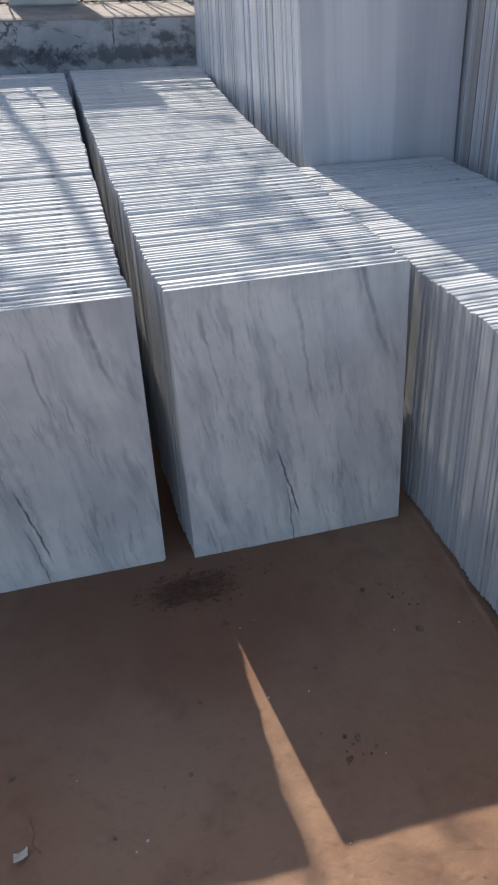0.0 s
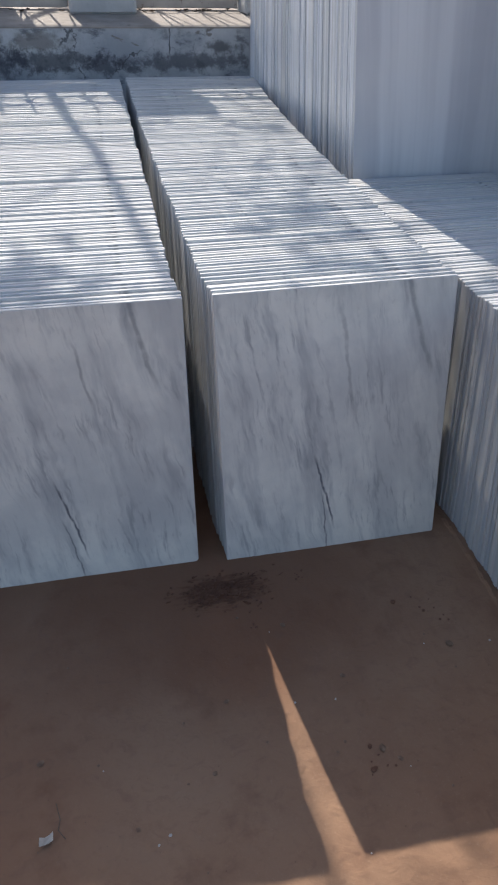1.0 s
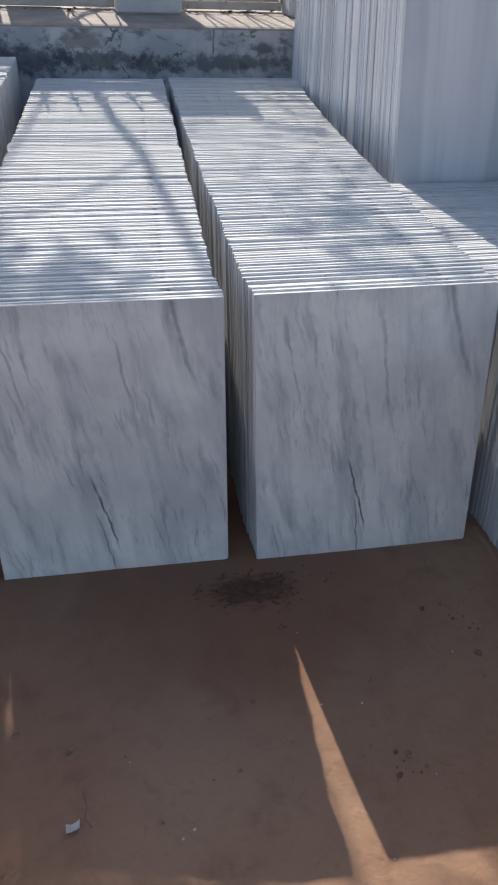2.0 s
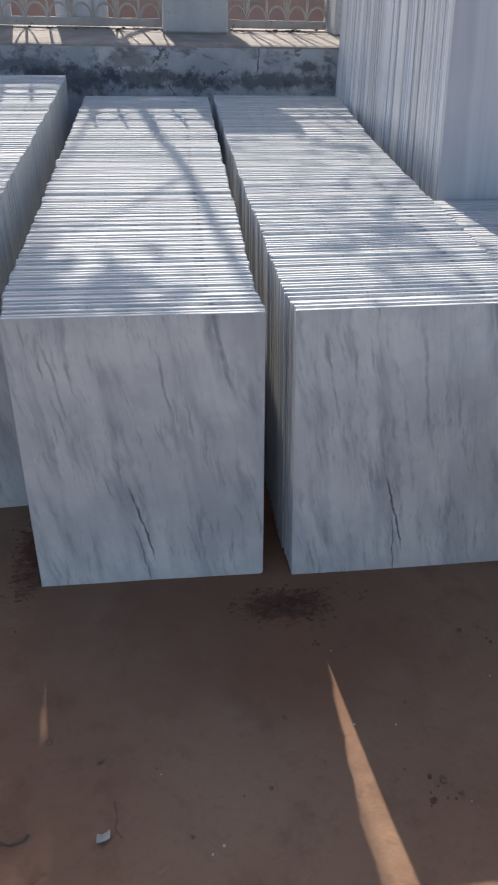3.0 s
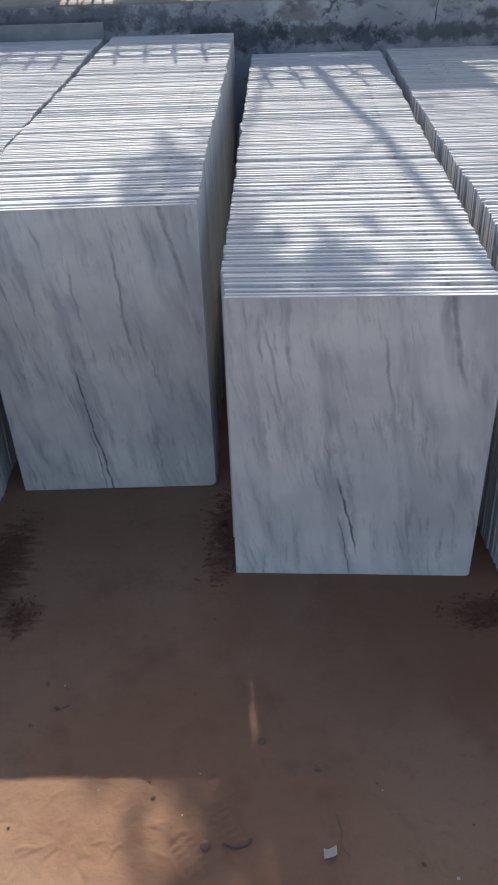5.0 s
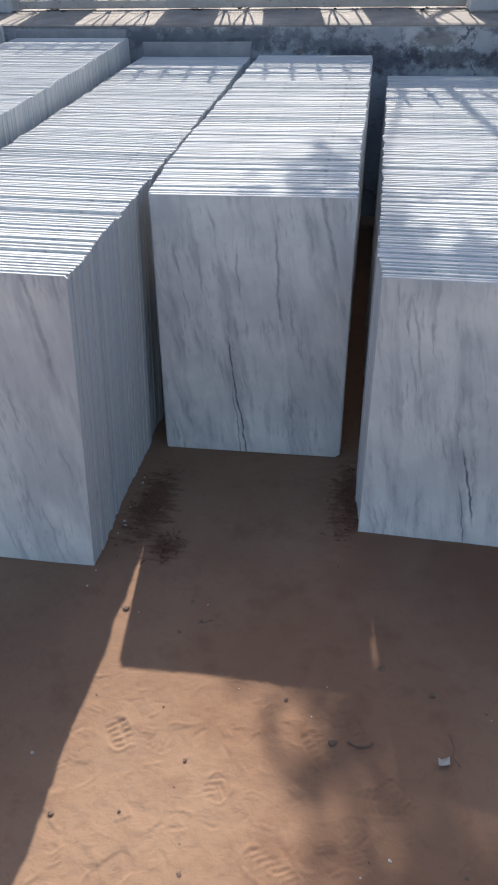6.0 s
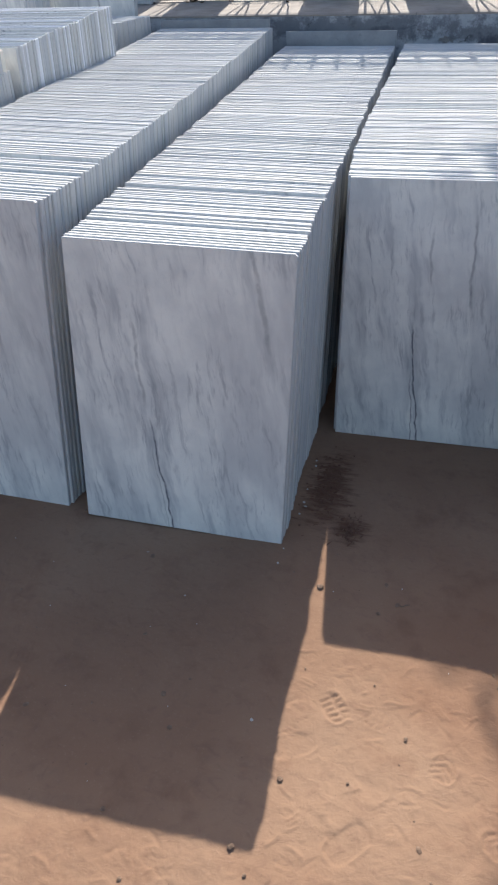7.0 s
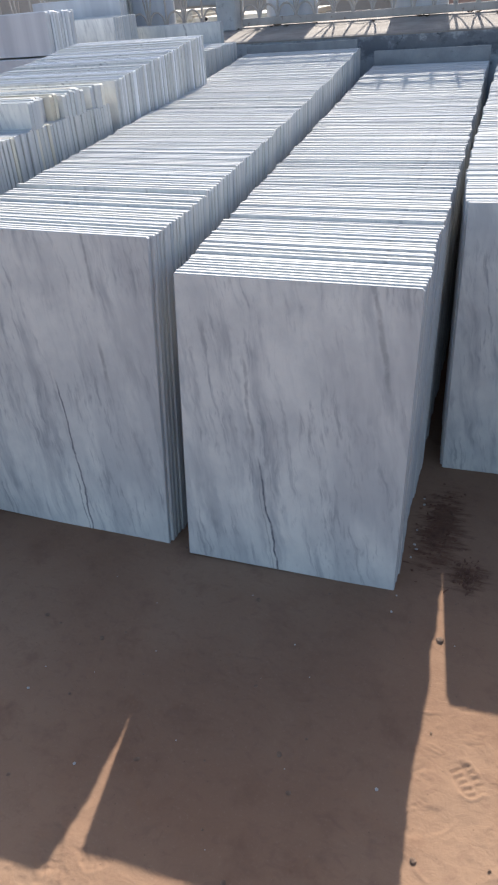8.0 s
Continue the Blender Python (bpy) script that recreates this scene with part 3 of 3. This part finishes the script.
def offcuts():
    rng = random.Random(31)
    y = 2.44
    # groups of pieces: how many, how far their ends stand back from the side of the row, cream or not
    for count, back, cream in ((3, 0.0, 0.0), (1, 0.012, 0.0), (3, 0.045, 0.4), (2, 0.02, 1.0), (2, 0.004, 0.3), (4, 0.0, 0.0), (2, 0.055, 1.0), (1, 0.006, 0.0), (3, 0.0, 0.3)):
        for _ in range(count):
            thick = rng.uniform(0.018, 0.023)
            z = 1.0365 + 0.010 * (y - 1.67) / 1.33
            offcut(-4.80 - rng.uniform(0, 0.04), -4.139 - back - rng.uniform(0, 0.003), y, z, 0.082 + rng.uniform(-0.006, 0.006), thick, YELLOW_MARBLE if rng.random() < cream else MARBLE, 3.4, rng.uniform(-0.5, 0.5))
            y += thick + 0.001
        y += rng.choice((0.002, 0.004, 0.008))
    y = 3.93
    for _ in range(12):
        offcut(-5.85, -5.01 - rng.uniform(0, 0.01), y, 1.162, 0.195 + rng.uniform(-0.006, 0.006), 0.02, BLUE_MARBLE, 3.0, 0)
        y += 0.023


offcuts()


# ---- fence on the wall ----
def pillar(x0, x1, y0, y1, z1, label):
    root = tagged(new("pillar"), label, "pillar", "fence pillars")
    root.location = ((x0 + x1) / 2, (y0 + y1) / 2, COPING_Z + 0.03)
    w, d, h = (x1 - x0) / 2, (y1 - y0) / 2, z1 - COPING_Z - 0.03
    part("shaft", box(bmesh.new(), -w, w, -d, d, 0, h, 0.012), PILLAR, root)
    part("cap", box(bmesh.new(), -w - 0.008, w + 0.008, -d - 0.008, d + 0.008, h, h + 0.07, 0.012), LEDGE, root, "worn concrete cap")


pillar(-1.575, -1.175, 5.50, 5.84, 2.11, "square plastered pillar, painted pale grey, stained foot")
pillar(-0.50, -0.12, 5.50, 5.84, 2.11, "square plastered pillar, painted pale grey, beside tall slabs")
pillar(-4.74, -4.60, 5.60, 5.80, 2.25, "narrow plastered post, painted pale grey, in the fence")


pillar(-5.62, -5.48, 5.60, 5.80, 2.25, "narrow plastered post, weathered brown, behind pale slabs")


def railing(x0, x1):
    """A welded iron panel: rails, uprights, hoops and splayed bars along the foot, a sheet band half way up, rings above it."""
    z0 = COPING_Z + 0.062
    root = tagged(new("iron_railing"), "cream-painted iron railing with hoops and rings, rusty", "railing", "railings on the wall")
    root.location = (x0, FENCE_Y, z0)
    length = x1 - x0
    for name, low, high in (("bottom_rail", -0.008, 0.038), ("sheet_band", 0.48, 0.685), ("ring_rail", 0.768, 0.782), ("ring_rail", 0.917, 0.934)):
        part(name, box(bmesh.new(), 0, length, -0.012, 0.012, low, high, 0.003), IRON, root)
    count = max(2, round(length / 0.135))
    gap = length / count
    upright = mesh_of(tube(bmesh.new(), [(0, 0, 0.03), (0, 0, 1.06), (0, 0, 1.10)], [0.008, 0.008, 0.002], 6), "upright", IRON)
    hoop = mesh_of(tube(bmesh.new(), [(0.062 * math.cos(a), -0.004, 0.03 + 0.085 * math.sin(a)) for a in np.linspace(0, math.pi, 11)], [0.0075] * 11, 5), "hoop", IRON)
    ring = mesh_of(tube(bmesh.new(), [(0.062 * math.cos(a), 0, 0.85 + 0.062 * math.sin(a)) for a in np.linspace(0, math.tau, 15)], [0.007] * 15, 5), "ring", IRON)
    splay = mesh_of(tube(tube(bmesh.new(), [(0, 0.002, 0.035), (-0.035, 0.002, 0.22), (-0.06, 0.002, 0.48)], [0.006] * 3, 5), [(0, 0.002, 0.035), (0.035, 0.002, 0.22), (0.06, 0.002, 0.48)], [0.006] * 3, 5), "splay", IRON)
    for i in range(count + 1):
        part("upright", upright, IRON, root).location = (i * gap, 0, 0)
        if i % 2:
            part("splayed_bars", splay, IRON, root).location = (i * gap, 0, 0)
    for i in range(count):
        part("hoop", hoop, IRON, root).location = ((i + 0.5) * gap, 0, 0)
        part("ring", ring, IRON, root).location = ((i + 0.5) * gap, 0, 0)


railing(-6.9, -5.63)
railing(-5.47, -4.75)
railing(-4.59, -3.13)
railing(-3.13, -1.58)
railing(-1.17, -0.505)


def stored_slab(x, wide, high):
    bm = box(bmesh.new(), -wide / 2, wide / 2, 0, 0.02, 0, high, 0.002)
    ob = tagged(new("stored_slab", mesh_of(bm, "stored_slab", BLUE_MARBLE)), "grey marble slab leaning behind the iron railing", "slab", "slabs behind the railing")
    ob.matrix_world = pose(x, FENCE_Y + 0.055, COPING_Z + 0.05, -1.5)


for sx, sw in ((-5.35, 0.42), (-4.24, 0.37), (-3.36, 0.36), (-2.70, 0.37), (-2.08, 0.33)):
    stored_slab(sx, sw, 0.56)


# ---- beyond the fence ----
def slab_pile(x, y, wide, deep, high, seed):
    """Slabs lying flat on one another."""
    rng = random.Random(seed)
    root = tagged(new("slab_pile"), "pile of pale marble slabs lying flat beyond the fence", "slab pile", "piles beyond the fence")
    root.location = (x, y, 0)
    me = mesh_of(box(bmesh.new(), -wide / 2, wide / 2, -deep / 2, deep / 2, 0, 0.04, 0.004), "slab", YELLOW_MARBLE)
    z = 0.0
    while z < high:
        ob = part("slab", me, YELLOW_MARBLE, root)
        ob.location = (rng.uniform(-0.04, 0.04), rng.uniform(-0.04, 0.04), z)
        ob.rotation_euler = (0, 0, radians(rng.uniform(-1.5, 1.5)))
        z += 0.041


for i, (x, y, w, d, h) in enumerate(((-6.8, 8.6, 1.5, 0.9, 1.2), (-5.1, 7.6, 1.1, 0.9, 1.15), (-3.2, 9.0, 1.6, 0.9, 0.9), (-1.5, 7.9, 1.2, 0.9, 0.95), (-9.0, 9.5, 1.8, 0.9, 1.3))):
    slab_pile(x, y, w, d, h, 60 + i)


def far_building(x0, x1, y, high, material, label):
    """A plain rendered shed with a flat roof edge, a door and windows."""
    root = tagged(new("shed"), label, "shed", "sheds beyond the yard")
    root.location = ((x0 + x1) / 2, y, 0)
    w = (x1 - x0) / 2
    part("wall", box(bmesh.new(), -w, w, 0, 4.0, 0, high, 0.02), material, root)
    part("roof", box(bmesh.new(), -w - 0.3, w + 0.3, -0.4, 4.3, high, high + 0.18, 0.02), LEDGE, root)
    n = int(w * 2 / 3)
    for k in range(n):
        x = -w + (k + 0.5) * 2 * w / n
        part("window", box(bmesh.new(), x - 0.5, x + 0.5, -0.03, 0.05, 1.1, 2.1, 0.01), PILLAR, root)


far_building(-22, -5.5, 19.0, 3.4, FAR_WALL, "long tan rendered shed with a flat roof")
far_building(-5.0, 12.0, 17.0, 3.6, PINK_WALL, "long pink rendered shed with a flat roof")


# ---- the tree beyond the fence, whose shade falls on the rows ----
def tree():
    root = tagged(new("tree"), "spreading tree with thin feathery foliage beyond the fence", "tree")
    root.location = (0.6, 8.6, 0)
    rng = random.Random(41)
    o = Vector((0.6, 8.6, 0))
    bm = bmesh.new()
    tube(bm, [(0, 0, 0), (0.03, 0.02, 0.8), (-0.02, 0, 1.7), (-0.08, 0.03, 2.5), (-0.2, -0.05, 3.6), (-0.5, -0.2, 4.8)], [0.19, 0.15, 0.135, 0.12, 0.09, 0.05], 10)
    part("trunk", bm, BARK, root)
    ends = []

    def limb(points, thick, name="limb"):
        pts = [Vector(p) - o for p in points]
        part(name, tube(bmesh.new(), pts, list(np.linspace(thick, thick * 0.35, len(pts))), 7), BARK, root)
        ends.append(Vector(points[-1]))

    limb([(0.52, 8.6, 2.3), (-0.4, 9.2, 3.1), (-1.4, 9.8, 4.0), (-2.1, 9.7, 4.4), (-2.33, 9.2, 4.5), (-2.207, 8.23, 4.5), (-2.11, 7.63, 4.5), (-2.05, 6.91, 4.5), (-2.0, 6.4, 4.52)], 0.045)
    limb([(-1.9, 9.75, 4.3), (-2.5, 8.9, 4.5), (-2.65, 7.8, 4.8), (-2.68, 7.1, 5.0)], 0.018)
    limb([(-2.1, 7.6, 4.5), (-2.35, 7.3, 4.6), (-2.6, 7.15, 4.7)], 0.012)
    limb([(0.5, 8.6, 3.0), (0.1, 7.9, 3.9), (-0.5, 7.2, 4.6), (-1.0, 6.6, 5.0)], 0.03)
    limb([(0.3, 8.55, 3.8), (-0.9, 8.3, 4.6), (-1.6, 7.9, 5.2)], 0.025)
    limb([(0.1, 8.4, 4.8), (-0.8, 8.6, 5.6), (-1.5, 8.8, 6.1)], 0.03)
    limb([(0.45, 8.6, 3.3), (0.9, 7.6, 4.3), (1.0, 6.8, 5.0)], 0.04)
    limb([(0.4, 8.6, 3.6), (1.3, 9.0, 4.8), (1.9, 9.2, 5.5)], 0.04)
    verts, faces = [], []
    clumps = []
    for _ in range(8):
        a, r = rng.uniform(0, math.tau), math.sqrt(rng.random())
        clumps.append((Vector((-0.75 + 1.75 * r * math.cos(a), 7.7 + 1.75 * r * math.sin(a), 5.2 + rng.uniform(-0.8, 0.9))), rng.randint(14, 46)))
    for _ in range(17):
        clumps.append((Vector((-2.62 + rng.uniform(-0.04, 0.24), 6.83 + rng.uniform(-0.22, 0.22), 5.0 + rng.uniform(-0.2, 0.2))), 34))
    for _ in range(9):
        clumps.append((Vector((-2.76 + rng.uniform(-0.03, 0.03), 7.33 + rng.uniform(-0.22, 0.22), 5.0 + rng.uniform(-0.1, 0.1))), 36))
    for _ in range(6):
        clumps.append((Vector((-1.66 + rng.uniform(-0.13, 0.13), 7.32 + rng.uniform(-0.13, 0.13), 5.0 + rng.uniform(-0.12, 0.12))), 12))
    for _ in range(3):
        clumps.append((Vector((-1.33 + rng.uniform(-0.13, 0.13), 7.08 + rng.uniform(-0.16, 0.18), 5.0 + rng.uniform(-0.1, 0.15))), 19))
    for dx, dy in ((0.05, 0.75), (0.3, 1.15), (-0.15, 1.3), (0.35, 0.55)):
        clumps.append((Vector((-1.66 + dx, 7.32 + dy, 5.0)), 15))
    for centre, leaves in clumps:
        for _ in range(leaves):
            c = centre + Vector((rng.gauss(0, 0.13), rng.gauss(0, 0.13), rng.gauss(0, 0.10))) - o
            turn = Euler((rng.uniform(-0.8, 0.8), rng.uniform(-0.8, 0.8), rng.uniform(0, math.tau))).to_matrix()
            size = rng.uniform(0.03, 0.05)
            k = len(verts)
            for dx, dy, dz in ((-1, 0, 0), (-0.2, -0.45, 0.1), (0.5, -0.35, 0.08), (1.1, 0, -0.05), (0.5, 0.35, 0.08), (-0.2, 0.45, 0.1)):
                verts.append(tuple(c + turn @ (Vector((dx, dy, dz)) * size)))
            faces.append((k, k + 1, k + 2, k + 3, k + 4, k + 5))
    me = bpy.data.meshes.new("crown")
    me.from_pydata(verts, [], faces)
    me.materials.append(LEAF)
    part("crown", me, LEAF, root, "thin green leaves in loose clumps")


tree()


# ---- small things on the earth ----
def lump(bm, rng, size, flat=0.6, at=(0, 0, 0)):
    made = bmesh.ops.create_icosphere(bm, subdivisions=1, radius=1.0)["verts"]
    sx, sy, sz = (size * rng.uniform(0.7, 1.2) for _ in range(3))
    for v in made:
        v.co = Vector((v.co.x * sx, v.co.y * sy, v.co.z * sz * flat)) * rng.uniform(0.82, 1.12) + Vector(at)


def pebbles():
    rng = random.Random(51)
    meshes = {}
    for name, material in (("pebble", STONE), ("marble_chip", CHIP), ("earth_clod", CLOD)):
        meshes[name] = []
        for _ in range(5):
            bm = bmesh.new()
            lump(bm, rng, 0.01)
            meshes[name].append(mesh_of(bm, name, material))
    words = {"pebble": ("small brown stone lying on the earth", "stone"), "marble_chip": ("small white marble chip lying on the earth", "marble chip"), "earth_clod": ("small dark clod of earth beside the slabs", "clod")}

    def drop(name, x, y, size):
        ob = new(name, rng.choice(meshes[name]))
        ob.location = (x, y, float(level(x, y)) + size * 0.003)
        ob.rotation_euler = (0, 0, rng.uniform(0, 6))
        ob.scale = (size,) * 3
        tagged(ob, *words[name], "loose bits on the earth")

    for x, y, size in ((-1.861, 1.432, 0.8), (-1.977, 1.49, 0.8), (-2.644, 1.579, 1.0), (-2.083, 1.279, 1.1), (-2.44, 1.562, 0.8), (-2.39, 1.19, 0.6), (-1.5, 1.35, 0.6), (-1.12, 1.33, 0.9), (-1.09, 1.30, 0.7), (-0.85, 1.55, 1.0), (-1.15, 1.52, 0.7)):
        drop("pebble", x, y, size)
    for _ in range(85):
        drop("pebble", rng.uniform(-3.7, -0.7), rng.uniform(0.75, 1.75), rng.choice((0.25, 0.3, 0.35, 0.4, 0.5, 0.7)))
    for _ in range(55):
        drop("marble_chip", rng.uniform(-3.7, -0.7), rng.uniform(0.75, 1.8), rng.choice((0.15, 0.18, 0.2, 0.25, 0.3, 0.4)))
    for _ in range(7):
        drop("marble_chip", -2.755 + rng.uniform(-0.005, 0.02), rng.uniform(1.78, 2.15), rng.uniform(0.2, 0.5))
    # single clods that rolled away from the swept dirt
    for cx, cy, rx, ry, count in ((-1.40, 1.83, 0.12, 0.05, 7), (-2.09, 2.05, 0.035, 0.16, 10), (-2.60, 1.82, 0.03, 0.05, 20), (-2.70, 2.0, 0.04, 0.15, 8), (-1.13, 1.30, 0.05, 0.04, 8), (-1.335, 1.70, 0.015, 0.015, 5), (-1.17, 1.84, 0.015, 0.012, 5), (-1.30, 1.76, 0.02, 0.02, 3), (-0.85, 1.66, 0.07, 0.06, 9)):
        for _ in range(count):
            drop("earth_clod", cx + rng.gauss(0, rx * 0.6), cy + rng.gauss(0, ry * 0.6), rng.choice((0.3, 0.35, 0.45, 0.6, 0.8)))


pebbles()


def swept_dirt(cx, cy, rx, ry, count, along, seed, words):
    """Damp crumbs and shreds swept together at the foot of a row, drawn out along one way."""
    rng = random.Random(seed)
    verts, faces = [], []
    for _ in range(count):
        x, y = cx + rng.gauss(0, rx * 0.55), cy + rng.gauss(0, ry * 0.55)
        a = radians(along + rng.gauss(0, 22))
        long, wide = rng.choice((0.003, 0.004, 0.004, 0.005, 0.007, 0.012)), rng.uniform(0.0016, 0.0042)
        high, z = wide * rng.uniform(0.7, 1.5), float(level(x, y)) + 0.0005
        k = len(verts)
        for t, w in ((-1, 0.3), (-0.3, 1.0), (0.45, 0.8), (1, 0.25)):
            bend = rng.uniform(-0.4, 0.4) * wide
            for side, up in ((-w, -0.6), (rng.uniform(-0.3, 0.3), w), (w, -0.6)):
                px, py = t * long, side * wide + bend
                verts.append((x + px * math.cos(a) - py * math.sin(a), y + px * math.sin(a) + py * math.cos(a), z + up * high))
        for i in range(3):
            b = k + i * 3
            faces += [(b, b + 3, b + 4, b + 1), (b + 1, b + 4, b + 5, b + 2)]
        faces += [(k, k + 1, k + 2), (k + 9, k + 11, k + 10)]
    me = bpy.data.meshes.new("swept_dirt")
    me.from_pydata(verts, [], faces)
    me.materials.append(CLOD)
    tagged(new("swept_dirt", me), words, "dirt", kind="stuff")


swept_dirt(-1.385, 1.83, 0.105, 0.05, 380, 8, 91, "dark damp dirt swept before the gap of two rows")
swept_dirt(-2.09, 2.12, 0.045, 0.17, 260, 5, 92, "dark damp dirt along the side of a row")
swept_dirt(-2.60, 1.82, 0.035, 0.055, 60, 60, 93, "loose dark crumbs of earth before the set-back row")
swept_dirt(-2.70, 2.0, 0.05, 0.16, 200, 5, 94, "dark dirt with marble crumbs along the slabs")


def grit():
    """Loose crumbs of sand and stone too small to count."""
    rng = random.Random(52)
    verts, faces = [], []
    for _ in range(2600):
        x, y = rng.uniform(-3.8, -0.5), rng.uniform(0.5, 1.9)
        r = rng.uniform(0.0006, 0.0015)
        z = float(level(x, y)) + 0.001
        k = len(verts)
        a = rng.uniform(0, 6)
        for t in range(3):
            verts.append((x + r * math.cos(a + t * 2.1), y + r * math.sin(a + t * 2.1), z - r * 0.5))
        verts.append((x, y, z + r * 0.1))
        faces += [(k, k + 1, k + 3), (k + 1, k + 2, k + 3), (k + 2, k, k + 3)]
    me = bpy.data.meshes.new("grit")
    me.from_pydata(verts, [], faces)
    me.materials.append(STONE)
    tagged(new("grit", me), "loose brown grit scattered on the earth", "grit", kind="stuff")


grit()


def paper_scrap():
    rng = random.Random(53)
    bm = bmesh.new()
    rows = [[bm.verts.new((i * 0.009 + 0.003 * j, j * 0.008, 0.004 + rng.uniform(0, 0.006) + 0.006 * (i == 0))) for i in range(4)] for j in range(3)]
    for a, b in zip(rows, rows[1:]):
        for i in range(3):
            bm.faces.new((a[i], a[i + 1], b[i + 1], b[i]))
    bmesh.ops.solidify(bm, geom=list(bm.faces), thickness=0.0006)
    ob = tagged(new("paper_scrap", mesh_of(bm, "paper_scrap", PAPER)), "small crumpled scrap of white paper on the earth", "paper scrap")
    ob.matrix_world = pose(-1.86, 1.255, float(level(-1.85, 1.26)) - 0.001, 0, 0, 20)


paper_scrap()


def twig(points, thick):
    bm = tube(bmesh.new(), [(x, y, float(level(x, y)) + thick) for x, y in points], [thick] * len(points), 5)
    tagged(new("twig", mesh_of(bm, "twig", BARK)), "thin dry brown twig lying on the earth", "twig", "twigs on the earth")


twig([(-1.83, 1.34), (-1.822, 1.305), (-1.826, 1.285), (-1.812, 1.265)], 0.0011)
twig([(-2.05, 1.285), (-2.03, 1.277), (-2.005, 1.282), (-1.995, 1.293)], 0.002)
twig([(-2.44, 1.566), (-2.428, 1.561), (-2.42, 1.569), (-2.41, 1.572)], 0.0013)


# ---- litter on the coping ----
CLOTH = plain_rough("dark_cloth", (0.02, 0.021, 0.026), (0.04, 0.042, 0.05), 25.0, 0.95, 0.5)
DRY_LEAF = plain_rough("dry_leaf", (0.09, 0.055, 0.035), (0.17, 0.11, 0.07), 30.0, 0.8, 0.3)


def dark_bundle():
    rng = random.Random(71)
    bm = bmesh.new()
    for x, y, z, size in ((0, 0, 0.02, 0.035), (0.045, 0.0, 0.022, 0.034), (0.085, 0.01, 0.035, 0.03), (0.09, 0.01, 0.065, 0.018)):
        lump(bm, rng, size, 0.8, (x, y, z))
    ob = tagged(new("cloth_bundle", mesh_of(bm, "cloth_bundle", CLOTH)), "small dark crumpled cloth bundle behind the iron railing", "cloth")
    ob.location = (BUNDLE_X, 5.86, COPING_Z + 0.046)


BUNDLE_X = -5.02
dark_bundle()


def dry_leaves():
    rng = random.Random(72)
    meshes = []
    for _ in range(4):
        bm = bmesh.new()
        rows = []
        for i in range(5):
            t = i / 4
            w = 0.011 * math.sin(math.pi * (0.12 + 0.8 * t))
            lift = 0.004 + 0.006 * (t - 0.5) ** 2 * 4 * rng.uniform(0.4, 1.2)
            rows.append([bm.verts.new(((t - 0.5) * 0.045, -w, lift + 0.004)), bm.verts.new(((t - 0.5) * 0.045, 0, lift)), bm.verts.new(((t - 0.5) * 0.045, w, lift + 0.004))])
        for a, b in zip(rows, rows[1:]):
            for k in range(2):
                bm.faces.new((a[k], a[k + 1], b[k + 1], b[k]))
        bmesh.ops.solidify(bm, geom=list(bm.faces), thickness=0.0008)
        meshes.append(mesh_of(bm, "dry_leaf", DRY_LEAF))
    for _ in range(34):
        x, y = rng.choice((rng.uniform(-2.6, -1.6), rng.uniform(-1.15, -0.55), rng.uniform(-4.6, -2.6))), FENCE_Y - abs(rng.gauss(0, 0.05)) - 0.02
        ob = tagged(new("dry_leaf", rng.choice(meshes)), "curled dry brown leaf on the worn coping", "dry leaf", "leaves on the coping")
        ob.location = (x, y, COPING_Z + 0.045 * (y - WALL_Y) / (FENCE_Y - WALL_Y) - 0.002)
        ob.rotation_euler = (0, 0, rng.uniform(0, 6.28))
        ob.scale = (rng.uniform(0.7, 1.3),) * 3


dry_leaves()


def dust_ridge():
    """A thin ridge of pale sand blown against the side of the forward row."""
    rng = random.Random(81)
    bm = bmesh.new()
    rows = []
    y = 1.05
    while y < 1.98:
        w, h = rng.uniform(0.006, 0.014), rng.uniform(0.003, 0.009)
        z = float(level(-0.672, y))
        rows.append([bm.verts.new((-0.655, y, z - 0.004)), bm.verts.new((-0.662, y, z + h)), bm.verts.new((-0.664 - w * 0.5, y, z + h * 0.5)), bm.verts.new((-0.664 - w, y, z - 0.003))])
        y += 0.012
    for a, b in zip(rows, rows[1:]):
        for k in range(4):
            bm.faces.new((a[k], a[(k + 1) % 4], b[(k + 1) % 4], b[k]))
    bmesh.ops.recalc_face_normals(bm, faces=bm.faces)
    tagged(new("sand_ridge", mesh_of(bm, "sand_ridge", SOIL)), "thin ridge of sand against the foot of the slabs", "sand", kind="stuff")


dust_ridge()
